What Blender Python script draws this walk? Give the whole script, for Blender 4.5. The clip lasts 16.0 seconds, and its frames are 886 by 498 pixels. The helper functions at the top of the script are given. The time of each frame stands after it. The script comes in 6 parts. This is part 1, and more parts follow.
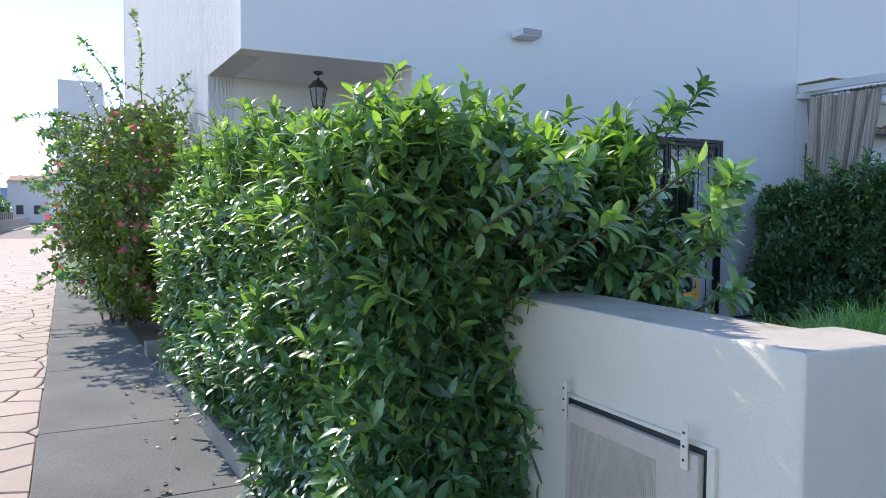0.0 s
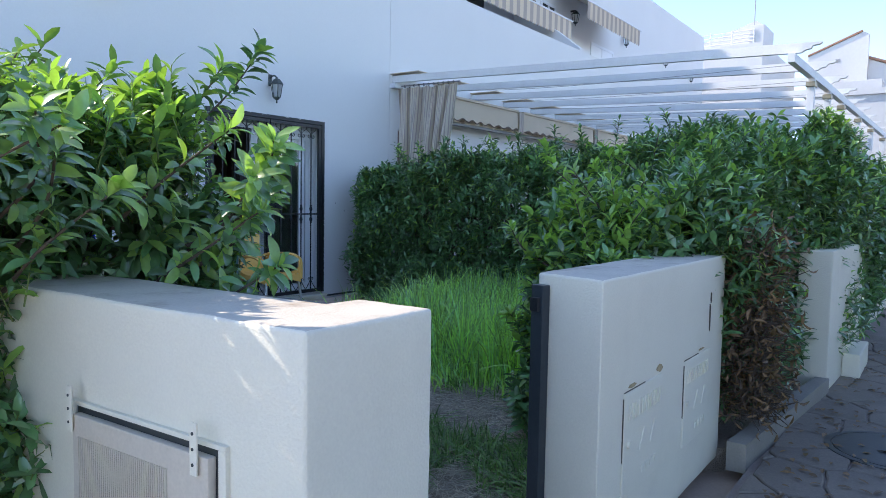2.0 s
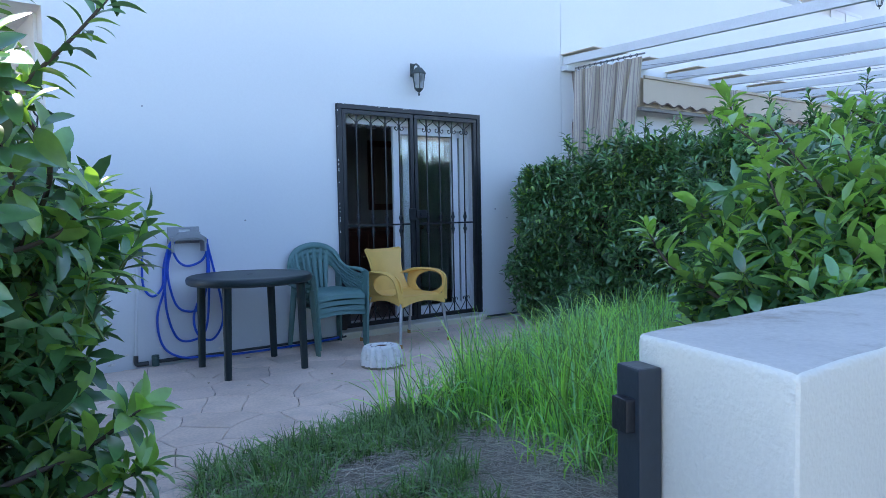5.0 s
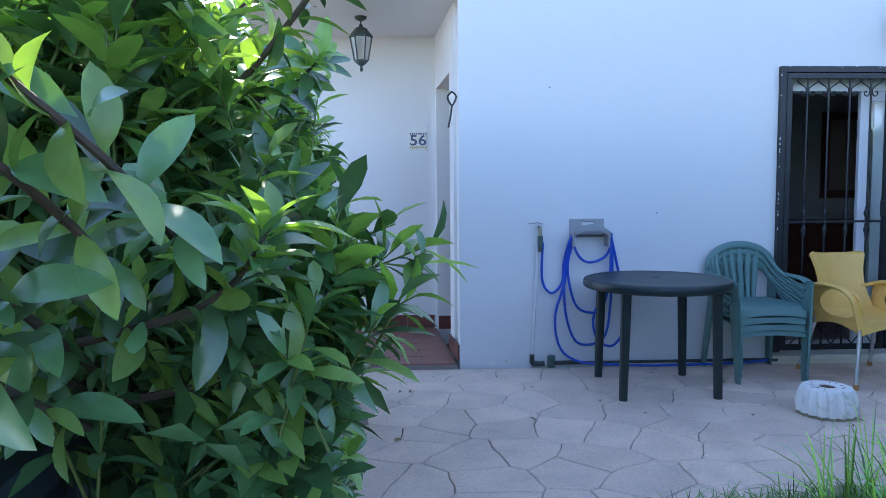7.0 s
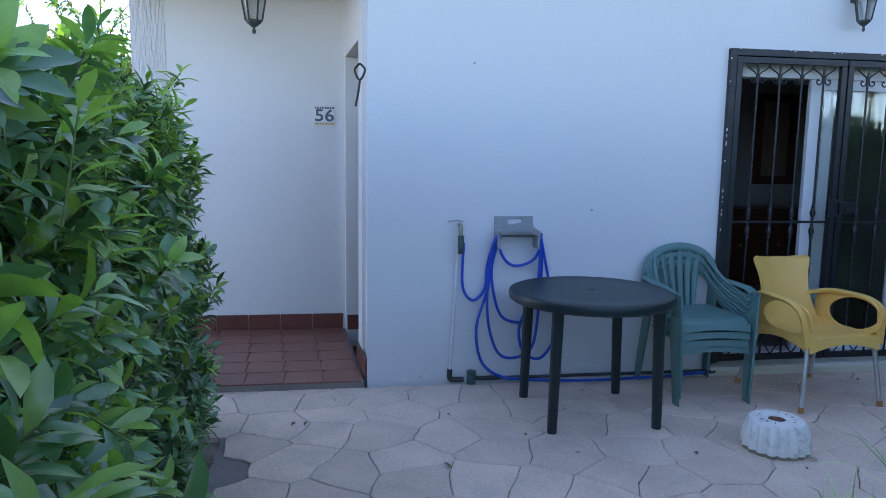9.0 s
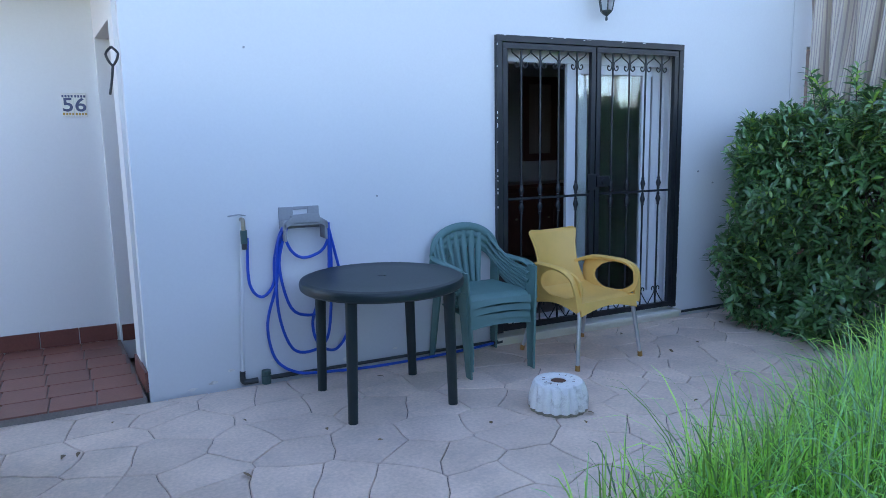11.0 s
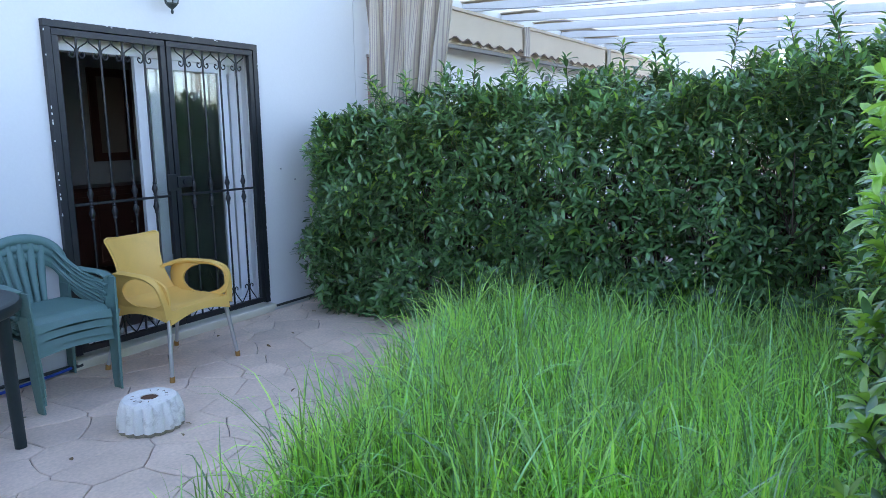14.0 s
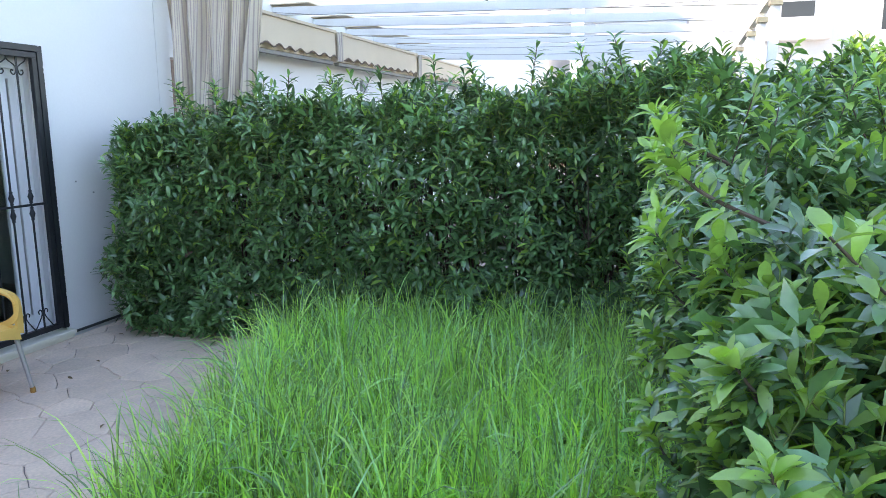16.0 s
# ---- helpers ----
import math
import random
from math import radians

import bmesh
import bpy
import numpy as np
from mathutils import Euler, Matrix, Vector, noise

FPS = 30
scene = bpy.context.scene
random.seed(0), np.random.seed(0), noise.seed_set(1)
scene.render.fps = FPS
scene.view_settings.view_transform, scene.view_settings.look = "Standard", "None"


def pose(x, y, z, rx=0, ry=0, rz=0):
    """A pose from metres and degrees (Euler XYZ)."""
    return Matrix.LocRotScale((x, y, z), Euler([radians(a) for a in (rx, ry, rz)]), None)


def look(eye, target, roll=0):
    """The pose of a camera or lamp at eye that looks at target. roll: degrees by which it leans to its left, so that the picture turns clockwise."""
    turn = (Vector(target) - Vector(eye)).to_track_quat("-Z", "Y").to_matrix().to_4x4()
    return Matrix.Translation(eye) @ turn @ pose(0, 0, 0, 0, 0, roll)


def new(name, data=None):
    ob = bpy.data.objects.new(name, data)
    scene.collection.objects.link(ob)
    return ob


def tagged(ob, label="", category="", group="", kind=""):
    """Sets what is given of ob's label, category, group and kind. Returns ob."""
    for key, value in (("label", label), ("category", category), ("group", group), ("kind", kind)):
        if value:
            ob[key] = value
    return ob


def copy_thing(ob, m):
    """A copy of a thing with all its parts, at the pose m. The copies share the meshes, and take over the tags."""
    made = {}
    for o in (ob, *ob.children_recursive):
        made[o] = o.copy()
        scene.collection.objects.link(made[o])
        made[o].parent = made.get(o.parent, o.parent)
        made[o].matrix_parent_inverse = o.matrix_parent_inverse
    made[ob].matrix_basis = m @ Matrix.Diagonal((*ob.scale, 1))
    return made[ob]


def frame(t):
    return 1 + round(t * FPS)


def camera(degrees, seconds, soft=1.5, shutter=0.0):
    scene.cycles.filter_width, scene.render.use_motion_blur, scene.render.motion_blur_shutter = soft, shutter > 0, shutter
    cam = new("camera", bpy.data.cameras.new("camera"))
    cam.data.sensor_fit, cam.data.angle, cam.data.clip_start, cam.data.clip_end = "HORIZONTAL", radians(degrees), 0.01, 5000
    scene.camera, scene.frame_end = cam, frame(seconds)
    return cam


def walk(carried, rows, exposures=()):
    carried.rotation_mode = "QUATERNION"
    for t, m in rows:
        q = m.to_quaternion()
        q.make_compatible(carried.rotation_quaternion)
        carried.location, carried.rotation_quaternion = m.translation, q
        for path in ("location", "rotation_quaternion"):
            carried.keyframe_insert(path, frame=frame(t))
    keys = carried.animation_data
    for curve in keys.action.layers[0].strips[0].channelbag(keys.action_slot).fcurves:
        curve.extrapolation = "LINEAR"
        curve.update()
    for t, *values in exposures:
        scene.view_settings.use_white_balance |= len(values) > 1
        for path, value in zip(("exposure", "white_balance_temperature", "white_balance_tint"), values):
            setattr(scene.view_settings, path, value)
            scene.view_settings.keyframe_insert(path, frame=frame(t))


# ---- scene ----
cam = camera(64.6, 16.0, soft=0.75)
PATH = [
    (0, (0.096, 0.279, 1.285), (0.933, 2.092, 1.186), 0.4),
    (0.5, (0.113, 0.286, 1.286), (1.165, 1.985, 1.192), 0.4),
    (1, (0.156, 0.283, 1.282), (1.425, 1.825, 1.188), -0.1),
    (1.5, (0.276, 0.289, 1.267), (1.767, 1.616, 1.144), -0.0),
    (2, (0.484, 0.303, 1.252), (2.108, 1.463, 1.115), 1.0),
    (2.5, (0.722, 0.331, 1.235), (2.382, 1.438, 1.094), 1.2),
    (3, (0.991, 0.414, 1.232), (2.641, 1.536, 1.095), -0.3),
    (5.5, (2.13, 0.945, 1.181), (2.978, 2.752, 1.062), -0.4),
    (6, (2.322, 1.07, 1.18), (2.73, 3.023, 1.041), 0.2),
    (6.5, (2.359, 1.265, 1.178), (2.539, 3.252, 1.032), 0.4),
    (7, (2.343, 1.551, 1.271), (2.432, 3.544, 1.121), -0.4),
    (7.5, (2.38, 1.756, 1.333), (2.453, 3.748, 1.181), -0.1),
    (8, (2.465, 1.997, 1.42), (2.599, 3.982, 1.218), 0.8),
    (10.5, (2.513, 2.343, 1.487), (3.188, 4.2, 1.179), -1.2),
    (11, (2.533, 2.334, 1.494), (3.395, 4.112, 1.186), -1.0),
    (11.5, (2.549, 2.336, 1.501), (3.571, 4.025, 1.181), -0.8),
    (12, (2.563, 2.332, 1.508), (3.743, 3.913, 1.177), -0.9),
    (12.5, (2.575, 2.324, 1.513), (3.895, 3.788, 1.176), -1.1),
    (13, (2.592, 2.328, 1.485), (4.042, 3.666, 1.155), -1.3),
    (13.5, (2.605, 2.306, 1.508), (4.177, 3.496, 1.172), -1.0),
    (14, (2.611, 2.284, 1.504), (4.282, 3.331, 1.17), -0.8),
    (14.5, (2.603, 2.259, 1.506), (4.352, 3.174, 1.182), -0.9),
    (15, (2.589, 2.223, 1.533), (4.395, 3.02, 1.214), -0.8),
    (15.5, (2.581, 2.277, 1.559), (4.437, 2.949, 1.234), -0.9),
    (16, (2.58, 2.277, 1.617), (4.461, 2.86, 1.268), -0.4),
]
EXPOSURE = ((0.0, 1.3, 6650, 16), (1.5, 1.7, 6850, 16), (3.0, 1.62, 6600, 14), (5.5, 2.22, 6400, 15), (7.0, 2.24, 6350, 16), (8.0, 1.86, 6550, 16), (10.5, 2.28, 6700, 17), (12.5, 2.45, 6900, 16), (14.5, 2.75, 7700, 17), (16.0, 2.85, 8300, 16))
walk(cam, [(t, look(eye, target, roll)) for t, eye, target, roll in PATH], EXPOSURE)

# ---- world and sun ----
SUN = Vector((-0.27, 1.0, 0.81)).normalized()
world = bpy.data.worlds.new("sky")
scene.world = world
world.use_nodes = True
wn = world.node_tree
sky = wn.nodes.new("ShaderNodeTexSky")
sky.sky_type = "NISHITA"
sky.sun_disc = False
sky.sun_elevation = math.asin(SUN.z)
sky.sun_rotation = math.atan2(SUN.x, SUN.y)
sky.air_density, sky.dust_density, sky.ozone_density = 0.8, 0.0, 1.6
sky.altitude = 1500
wn.links.new(sky.outputs[0], wn.nodes["Background"].inputs[0])
wn.nodes["Background"].inputs[1].default_value = 0.15
sun = new("sun", bpy.data.lights.new("sun", "SUN"))
sun.data.energy, sun.data.angle, sun.data.color = 2.2, radians(0.53), (1.0, 0.95, 0.86)
sun.matrix_world = look(SUN * 50, (0, 0, 0))

# ---- materials ----


def mat(name, color, rough=0.6, metal=0.0, vary=0.12, scale=3.0, fine=60.0, bump=0.15, dirt=None, dirt_amount=0.3,
        random_amount=0.0, translucent=0.0, spec=0.5, bump_dist=0.004, island=0.0, stretch=None, coat=0.5):
    """A surface with variation at two scales, an optional stain colour and fine relief."""
    m = bpy.data.materials.new(name)
    m.use_nodes = True
    nt = m.node_tree
    n, k = nt.nodes, nt.links.new
    bsdf = n["Principled BSDF"]
    bsdf.inputs["Roughness"].default_value = rough
    bsdf.inputs["Metallic"].default_value = metal
    bsdf.inputs["Specular IOR Level"].default_value = spec
    tc = n.new("ShaderNodeTexCoord")
    big = n.new("ShaderNodeTexNoise")
    big.inputs["Scale"].default_value, big.inputs["Detail"].default_value = scale, 5
    small = n.new("ShaderNodeTexNoise")
    small.inputs["Scale"].default_value, small.inputs["Detail"].default_value = fine, 3
    place = tc.outputs["Object"]
    if stretch:
        mp = n.new("ShaderNodeMapping")
        mp.inputs["Scale"].default_value = stretch
        k(place, mp.inputs["Vector"])
        place = mp.outputs["Vector"]
    k(place, big.inputs["Vector"])
    k(place, small.inputs["Vector"])
    add = n.new("ShaderNodeMath")
    add.operation = "ADD"
    k(big.outputs["Fac"], add.inputs[0])
    k(small.outputs["Fac"], add.inputs[1])
    ramp = n.new("ShaderNodeMapRange")
    ramp.inputs["From Min"].default_value, ramp.inputs["From Max"].default_value = 0.6, 1.4
    ramp.inputs["To Min"].default_value, ramp.inputs["To Max"].default_value = 1 - vary, 1 + vary
    k(add.outputs[0], ramp.inputs["Value"])
    value = ramp.outputs[0]
    if random_amount or island:
        if random_amount:
            src_node = n.new("ShaderNodeObjectInfo")
            rnd = src_node.outputs["Random"]
        else:
            src_node = n.new("ShaderNodeNewGeometry")
            rnd = src_node.outputs["Random Per Island"]
        r2 = n.new("ShaderNodeMapRange")
        a = random_amount or island
        r2.inputs["To Min"].default_value, r2.inputs["To Max"].default_value = 1 - a, 1 + a
        k(rnd, r2.inputs["Value"])
        mul = n.new("ShaderNodeMath")
        mul.operation = "MULTIPLY"
        k(value, mul.inputs[0])
        k(r2.outputs[0], mul.inputs[1])
        value = mul.outputs[0]
    mix = n.new("ShaderNodeVectorMath")
    mix.operation = "SCALE"
    mix.inputs[0].default_value = color[:3]
    k(value, mix.inputs["Scale"])
    col = mix.outputs[0]
    if dirt:
        st = n.new("ShaderNodeTexNoise")
        st.inputs["Scale"].default_value, st.inputs["Detail"].default_value = scale * 0.7, 8
        st.inputs["Roughness"].default_value = 0.7
        k(place, st.inputs["Vector"])
        r3 = n.new("ShaderNodeMapRange")
        r3.inputs["From Min"].default_value, r3.inputs["From Max"].default_value = 0.52, 0.75
        r3.inputs["To Max"].default_value = dirt_amount
        k(st.outputs["Fac"], r3.inputs["Value"])
        mx = n.new("ShaderNodeMix")
        mx.data_type = "RGBA"
        mx.inputs[7].default_value = (*dirt, 1)
        k(r3.outputs[0], mx.inputs[0])
        k(col, mx.inputs[6])
        col = mx.outputs[2]
    k(col, bsdf.inputs["Base Color"])
    if bump:
        b = n.new("ShaderNodeBump")
        b.inputs["Strength"].default_value, b.inputs["Distance"].default_value = bump, bump_dist
        k(small.outputs["Fac"], b.inputs["Height"])
        k(b.outputs[0], bsdf.inputs["Normal"])
    if translucent:
        bsdf.inputs["Coat Weight"].default_value = coat if spec >= 0.5 else 0.0
        bsdf.inputs["Coat Roughness"].default_value = 0.24
        tr = n.new("ShaderNodeBsdfTranslucent")
        warm = n.new("ShaderNodeVectorMath")
        warm.operation = "MULTIPLY"
        warm.inputs[1].default_value = (1.7, 1.9, 0.6)
        k(col, warm.inputs[0])
        k(warm.outputs[0], tr.inputs["Color"])
        ms = n.new("ShaderNodeMixShader")
        ms.inputs[0].default_value = translucent
        k(bsdf.outputs[0], ms.inputs[1])
        k(tr.outputs[0], ms.inputs[2])
        k(ms.outputs[0], n["Material Output"].inputs["Surface"])
    return m


M_WALL = mat("white_render_paint", (0.73, 0.73, 0.72), 0.75, vary=0.025, scale=0.9, fine=70, bump=0.10, dirt=(0.62, 0.61, 0.58), dirt_amount=0.10)
M_WALL_OLD = mat("weathered_white_paint", (0.79, 0.745, 0.615), 0.8, vary=0.05, scale=2.0, fine=130, bump=0.6, dirt=(0.5, 0.45, 0.36), dirt_amount=0.22)
M_WALL_STREAK = mat("brushed_white_paint", (0.70, 0.70, 0.69), 0.85, vary=0.05, scale=2.5, fine=30, bump=1.0, bump_dist=0.035, dirt=(0.50, 0.49, 0.47), dirt_amount=0.35, stretch=(1.6, 1.6, 0.28))
M_FAR_WALL = mat("far_white_paint", (0.62, 0.62, 0.61), 0.8, vary=0.04, scale=0.5, fine=8, bump=0.0)
M_COPE = mat("lichen_stained_white", (0.58, 0.52, 0.43), 0.85, vary=0.10, scale=9, fine=120, bump=0.5, dirt=(0.26, 0.18, 0.11), dirt_amount=0.75)
M_STONE = mat("stamped_concrete", (0.74, 0.565, 0.445), 0.55, vary=0.20, scale=3.5, fine=55, bump=0.35, dirt=(0.34, 0.30, 0.27), dirt_amount=0.45, random_amount=0.09)
M_JOINT = mat("joint_mortar", (0.27, 0.225, 0.20), 0.9, vary=0.2, scale=6, fine=90, bump=0.3)
M_STREET = mat("street_paving", (0.43, 0.33, 0.26), 0.75, vary=0.12, scale=2.0, fine=50, bump=0.3, dirt=(0.33, 0.26, 0.21), dirt_amount=0.3, random_amount=0.08)
M_PAVE = mat("grey_pavement", (0.170, 0.175, 0.162), 0.9, vary=0.34, scale=1.5, fine=110, bump=0.8, dirt=(0.15, 0.15, 0.145), dirt_amount=0.4, random_amount=0.05, bump_dist=0.006)
M_PAVE2 = mat("worn_brown_pavement", (0.215, 0.182, 0.150), 0.85, vary=0.18, scale=2.5, fine=90, bump=0.6, dirt=(0.09, 0.08, 0.07), dirt_amount=0.4, random_amount=0.08)
M_KERB = mat("pale_concrete_kerb", (0.27, 0.25, 0.22), 0.9, vary=0.12, scale=4, fine=80, bump=0.4, dirt=(0.25, 0.23, 0.2), dirt_amount=0.5)
M_SOIL = mat("dry_soil", (0.33, 0.27, 0.21), 0.95, vary=0.35, scale=7, fine=120, bump=1.0, bump_dist=0.02)
M_TERRA = mat("terracotta_tile", (0.27, 0.105, 0.075), 0.42, vary=0.16, scale=5, fine=60, bump=0.12, random_amount=0.12)
M_SKIRT = mat("dark_terracotta", (0.15, 0.048, 0.036), 0.42, vary=0.2, scale=6, fine=60, bump=0.1, random_amount=0.1)
M_BLACK = mat("black_painted_iron", (0.013, 0.015, 0.018), 0.42, vary=0.2, scale=8, fine=120, bump=0.25, dirt=(0.12, 0.11, 0.1), dirt_amount=0.15)
M_GATE = mat("dark_gate_steel", (0.03, 0.04, 0.05), 0.4, vary=0.15, bump=0.15)
M_WHITEALU = mat("white_aluminium", (0.78, 0.79, 0.80), 0.35, vary=0.03, bump=0.03)
M_TABLE = mat("dark_green_plastic", (0.009, 0.022, 0.024), 0.42, vary=0.15, scale=6, fine=150, bump=0.12, dirt=(0.07, 0.09, 0.09), dirt_amount=0.15)
M_GREEN = mat("faded_green_plastic", (0.105, 0.215, 0.195), 0.48, vary=0.12, scale=7, fine=140, bump=0.12, dirt=(0.20, 0.30, 0.28), dirt_amount=0.30)
M_YELLOW = mat("yellow_plastic", (0.84, 0.50, 0.13), 0.45, vary=0.06, scale=6, fine=140, bump=0.08, dirt=(0.50, 0.30, 0.10), dirt_amount=0.25)
M_ALU = mat("brushed_aluminium", (0.62, 0.63, 0.65), 0.38, metal=0.9, vary=0.08, bump=0.05)
M_FOOT = mat("orange_rubber_foot", (0.42, 0.20, 0.05), 0.6)
M_HOSE = mat("blue_hose", (0.012, 0.085, 0.52), 0.35, vary=0.08, bump=0.05)
M_GREY = mat("grey_plastic", (0.33, 0.335, 0.34), 0.5, vary=0.08)
M_BRASS = mat("aged_brass", (0.38, 0.33, 0.24), 0.4, metal=0.8)
M_DARKPL = mat("dark_plastic", (0.035, 0.04, 0.04), 0.45)
M_VALVE = mat("valve_green_grey", (0.05, 0.10, 0.09), 0.55)
M_CONC = mat("whitewashed_concrete", (0.84, 0.81, 0.75), 0.85, vary=0.10, scale=14, fine=150, bump=0.6, dirt=(0.24, 0.19, 0.13), dirt_amount=0.9)
M_MOSS = mat("mossy_concrete", (0.30, 0.26, 0.18), 0.95, vary=0.3, scale=20, fine=150, bump=0.6)
M_RUST = mat("rust", (0.13, 0.06, 0.035), 0.9, vary=0.3, scale=20)
M_LANTERN = mat("green_black_cast_metal", (0.045, 0.06, 0.055), 0.5, vary=0.2)
M_CURTAIN = mat("beige_awning_cloth", (0.56, 0.49, 0.43), 0.9, vary=0.06, scale=4, fine=150, bump=0.2, translucent=0.12)
M_STRIPE = mat("brown_stripe_cloth", (0.40, 0.335, 0.29), 0.9, vary=0.06, scale=4, fine=150, bump=0.2)
M_AWN = mat("cream_awning_cloth", (0.64, 0.53, 0.39), 0.9, vary=0.05, scale=3, fine=150, bump=0.2)
M_AWNTRIM = mat("brown_awning_trim", (0.16, 0.11, 0.085), 0.9)
M_PERG = mat("white_pergola_paint", (0.74, 0.75, 0.76), 0.5, vary=0.05, scale=3, bump=0.1, dirt=(0.4, 0.36, 0.3), dirt_amount=0.2)
M_LEAF = mat("hedge_leaf", (0.102, 0.226, 0.086), 0.34, vary=0.25, scale=2.0, fine=40, bump=0.0, island=0.5, translucent=0.14, spec=0.6, coat=0.8)
M_LEAF_NEW = mat("young_leaf", (0.250, 0.400, 0.110), 0.36, vary=0.2, scale=2.0, fine=40, bump=0.0, island=0.3, translucent=0.34, spec=0.6, coat=0.6)
M_LEAF_DRY = mat("dry_leaf", (0.20, 0.12, 0.06), 0.7, vary=0.3, bump=0.0, island=0.35, translucent=0.15)
M_TWIG = mat("twig_bark", (0.105, 0.075, 0.055), 0.85, vary=0.25, scale=20)
M_STEM = mat("green_stem", (0.16, 0.21, 0.05), 0.6, vary=0.2)
M_GRASS = mat("grass_blade", (0.370, 0.590, 0.185), 0.32, vary=0.25, scale=1.5, fine=20, bump=0.0, island=0.6, translucent=0.42, spec=0.6, coat=0.6)
M_GRASS_COOL = mat("cool_grass_blade", (0.290, 0.520, 0.250), 0.28, vary=0.25, scale=1.5, fine=20, bump=0.0, island=0.6, translucent=0.30, spec=0.8, coat=1.0)
M_TURF = mat("creeping_grass", (0.150, 0.270, 0.085), 0.45, vary=0.25, scale=1.5, fine=20, bump=0.0, island=0.5, translucent=0.25)
M_STRAW = mat("straw", (0.60, 0.53, 0.42), 0.8, vary=0.2, bump=0.0, island=0.4)
M_BRACT = mat("bougainvillea_bract", (0.58, 0.10, 0.24), 0.6, vary=0.15, bump=0.0, island=0.4, translucent=0.35)
M_BLEAF = mat("bougainvillea_leaf", (0.11, 0.17, 0.028), 0.5, vary=0.25, bump=0.0, island=0.4, translucent=0.3)
M_WOOD = mat("red_brown_wood", (0.10, 0.032, 0.02), 0.35, vary=0.25, scale=6)
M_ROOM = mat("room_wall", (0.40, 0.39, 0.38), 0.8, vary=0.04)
M_ROOMFLOOR = mat("room_floor", (0.25, 0.20, 0.16), 0.4, vary=0.1)
M_TILEW = mat("glazed_white_tile", (0.74, 0.72, 0.66), 0.22, vary=0.06)
M_TILEB = mat("glazed_dark_blue", (0.05, 0.06, 0.14), 0.25)
M_TILEO = mat("glazed_ochre", (0.45, 0.26, 0.06), 0.25)
M_ROOF = mat("clay_roof", (0.36, 0.20, 0.13), 0.85, vary=0.2, scale=4)
# distance haze is mixed into the hill's blue base colour
M_HILL = mat("hazy_hill", (0.22, 0.30, 0.40), 1.0, vary=0.1, scale=0.02, fine=0.2, bump=0)
M_METER = mat("ribbed_cream_plastic", (0.60, 0.53, 0.44), 0.5, vary=0.10, scale=6, fine=90, dirt=(0.40, 0.31, 0.22), dirt_amount=0.6)
M_CRACK_GAP = mat("dark_crack_and_gap", (0.10, 0.08, 0.06), 0.9, vary=0.3, scale=20)
M_RUSTSTAIN = mat("pale_rust_stain", (0.42, 0.32, 0.18), 0.9, vary=0.25, scale=30)
M_LAWN = mat("far_lawn", (0.09, 0.19, 0.03), 0.9, vary=0.3, scale=3, fine=30, bump=0.6)


def glass(name, tint=(1, 1, 1), rough=0.0):
    m = bpy.data.materials.new(name)
    m.use_nodes = True
    b = m.node_tree.nodes["Principled BSDF"]
    b.inputs["Base Color"].default_value = (*tint, 1)
    b.inputs["Transmission Weight"].default_value = 1.0
    b.inputs["Roughness"].default_value = rough
    b.inputs["IOR"].default_value = 1.5
    return m


M_GLASS = glass("window_glass", (0.90, 0.96, 0.94))
M_FROST = glass("lantern_glass", (0.8, 0.82, 0.8), 0.35)

# ---- mesh helpers ----


def link(name, bm, material, parent=None, label="", smooth=False):
    me = bpy.data.meshes.new(name)
    bm.to_mesh(me)
    bm.free()
    for m in (material if isinstance(material, (list, tuple)) else [material]):
        me.materials.append(m)
    if smooth:
        me.polygons.foreach_set("use_smooth", [True] * len(me.polygons))
        me.set_sharp_from_angle(angle=radians(40))
    ob = new(name, me)
    if parent:
        ob.parent = parent
    if label:
        ob["label"] = label
    return ob


def part(name, bm, material, parent, label="", smooth=False):
    return link(name, bm, material, parent, label, smooth)


def thing(name, label, category, x=0, y=0, z=0, rz=0, group="", kind=""):
    ob = new(name)
    ob.empty_display_size = 0.1
    ob.matrix_world = pose(x, y, z, 0, 0, rz)
    return tagged(ob, label, category, group, kind)


def box(bm, x0, x1, y0, y1, z0, z1, bevel=0.0):
    vs = bmesh.ops.create_cube(bm, size=1.0, matrix=Matrix.Translation(((x0 + x1) / 2, (y0 + y1) / 2, (z0 + z1) / 2))
                               @ Matrix.Diagonal((x1 - x0, y1 - y0, z1 - z0, 1)))["verts"]
    if bevel:
        es = list({e for v in vs for e in v.link_edges})
        bmesh.ops.bevel(bm, geom=es, offset=bevel, segments=2, affect="EDGES", profile=0.6)
    return bm


def boxes(*bs, bevel=0.0):
    bm = bmesh.new()
    for b in bs:
        box(bm, *b, bevel=bevel)
    return bm


def prism(bm, pts, z0, z1):
    """A vertical prism over a plan polygon; z0 and z1 may be lists, a height for each corner."""
    n = len(pts)
    zl = z0 if isinstance(z0, (list, tuple)) else [z0] * n
    zh = z1 if isinstance(z1, (list, tuple)) else [z1] * n
    lo = [bm.verts.new((p[0], p[1], z)) for p, z in zip(pts, zl)]
    hi = [bm.verts.new((p[0], p[1], z)) for p, z in zip(pts, zh)]
    bm.faces.new(hi)
    bm.faces.new(lo[::-1])
    for i in range(n):
        bm.faces.new((lo[i], lo[(i + 1) % n], hi[(i + 1) % n], hi[i]))
    bmesh.ops.recalc_face_normals(bm, faces=bm.faces)
    return bm


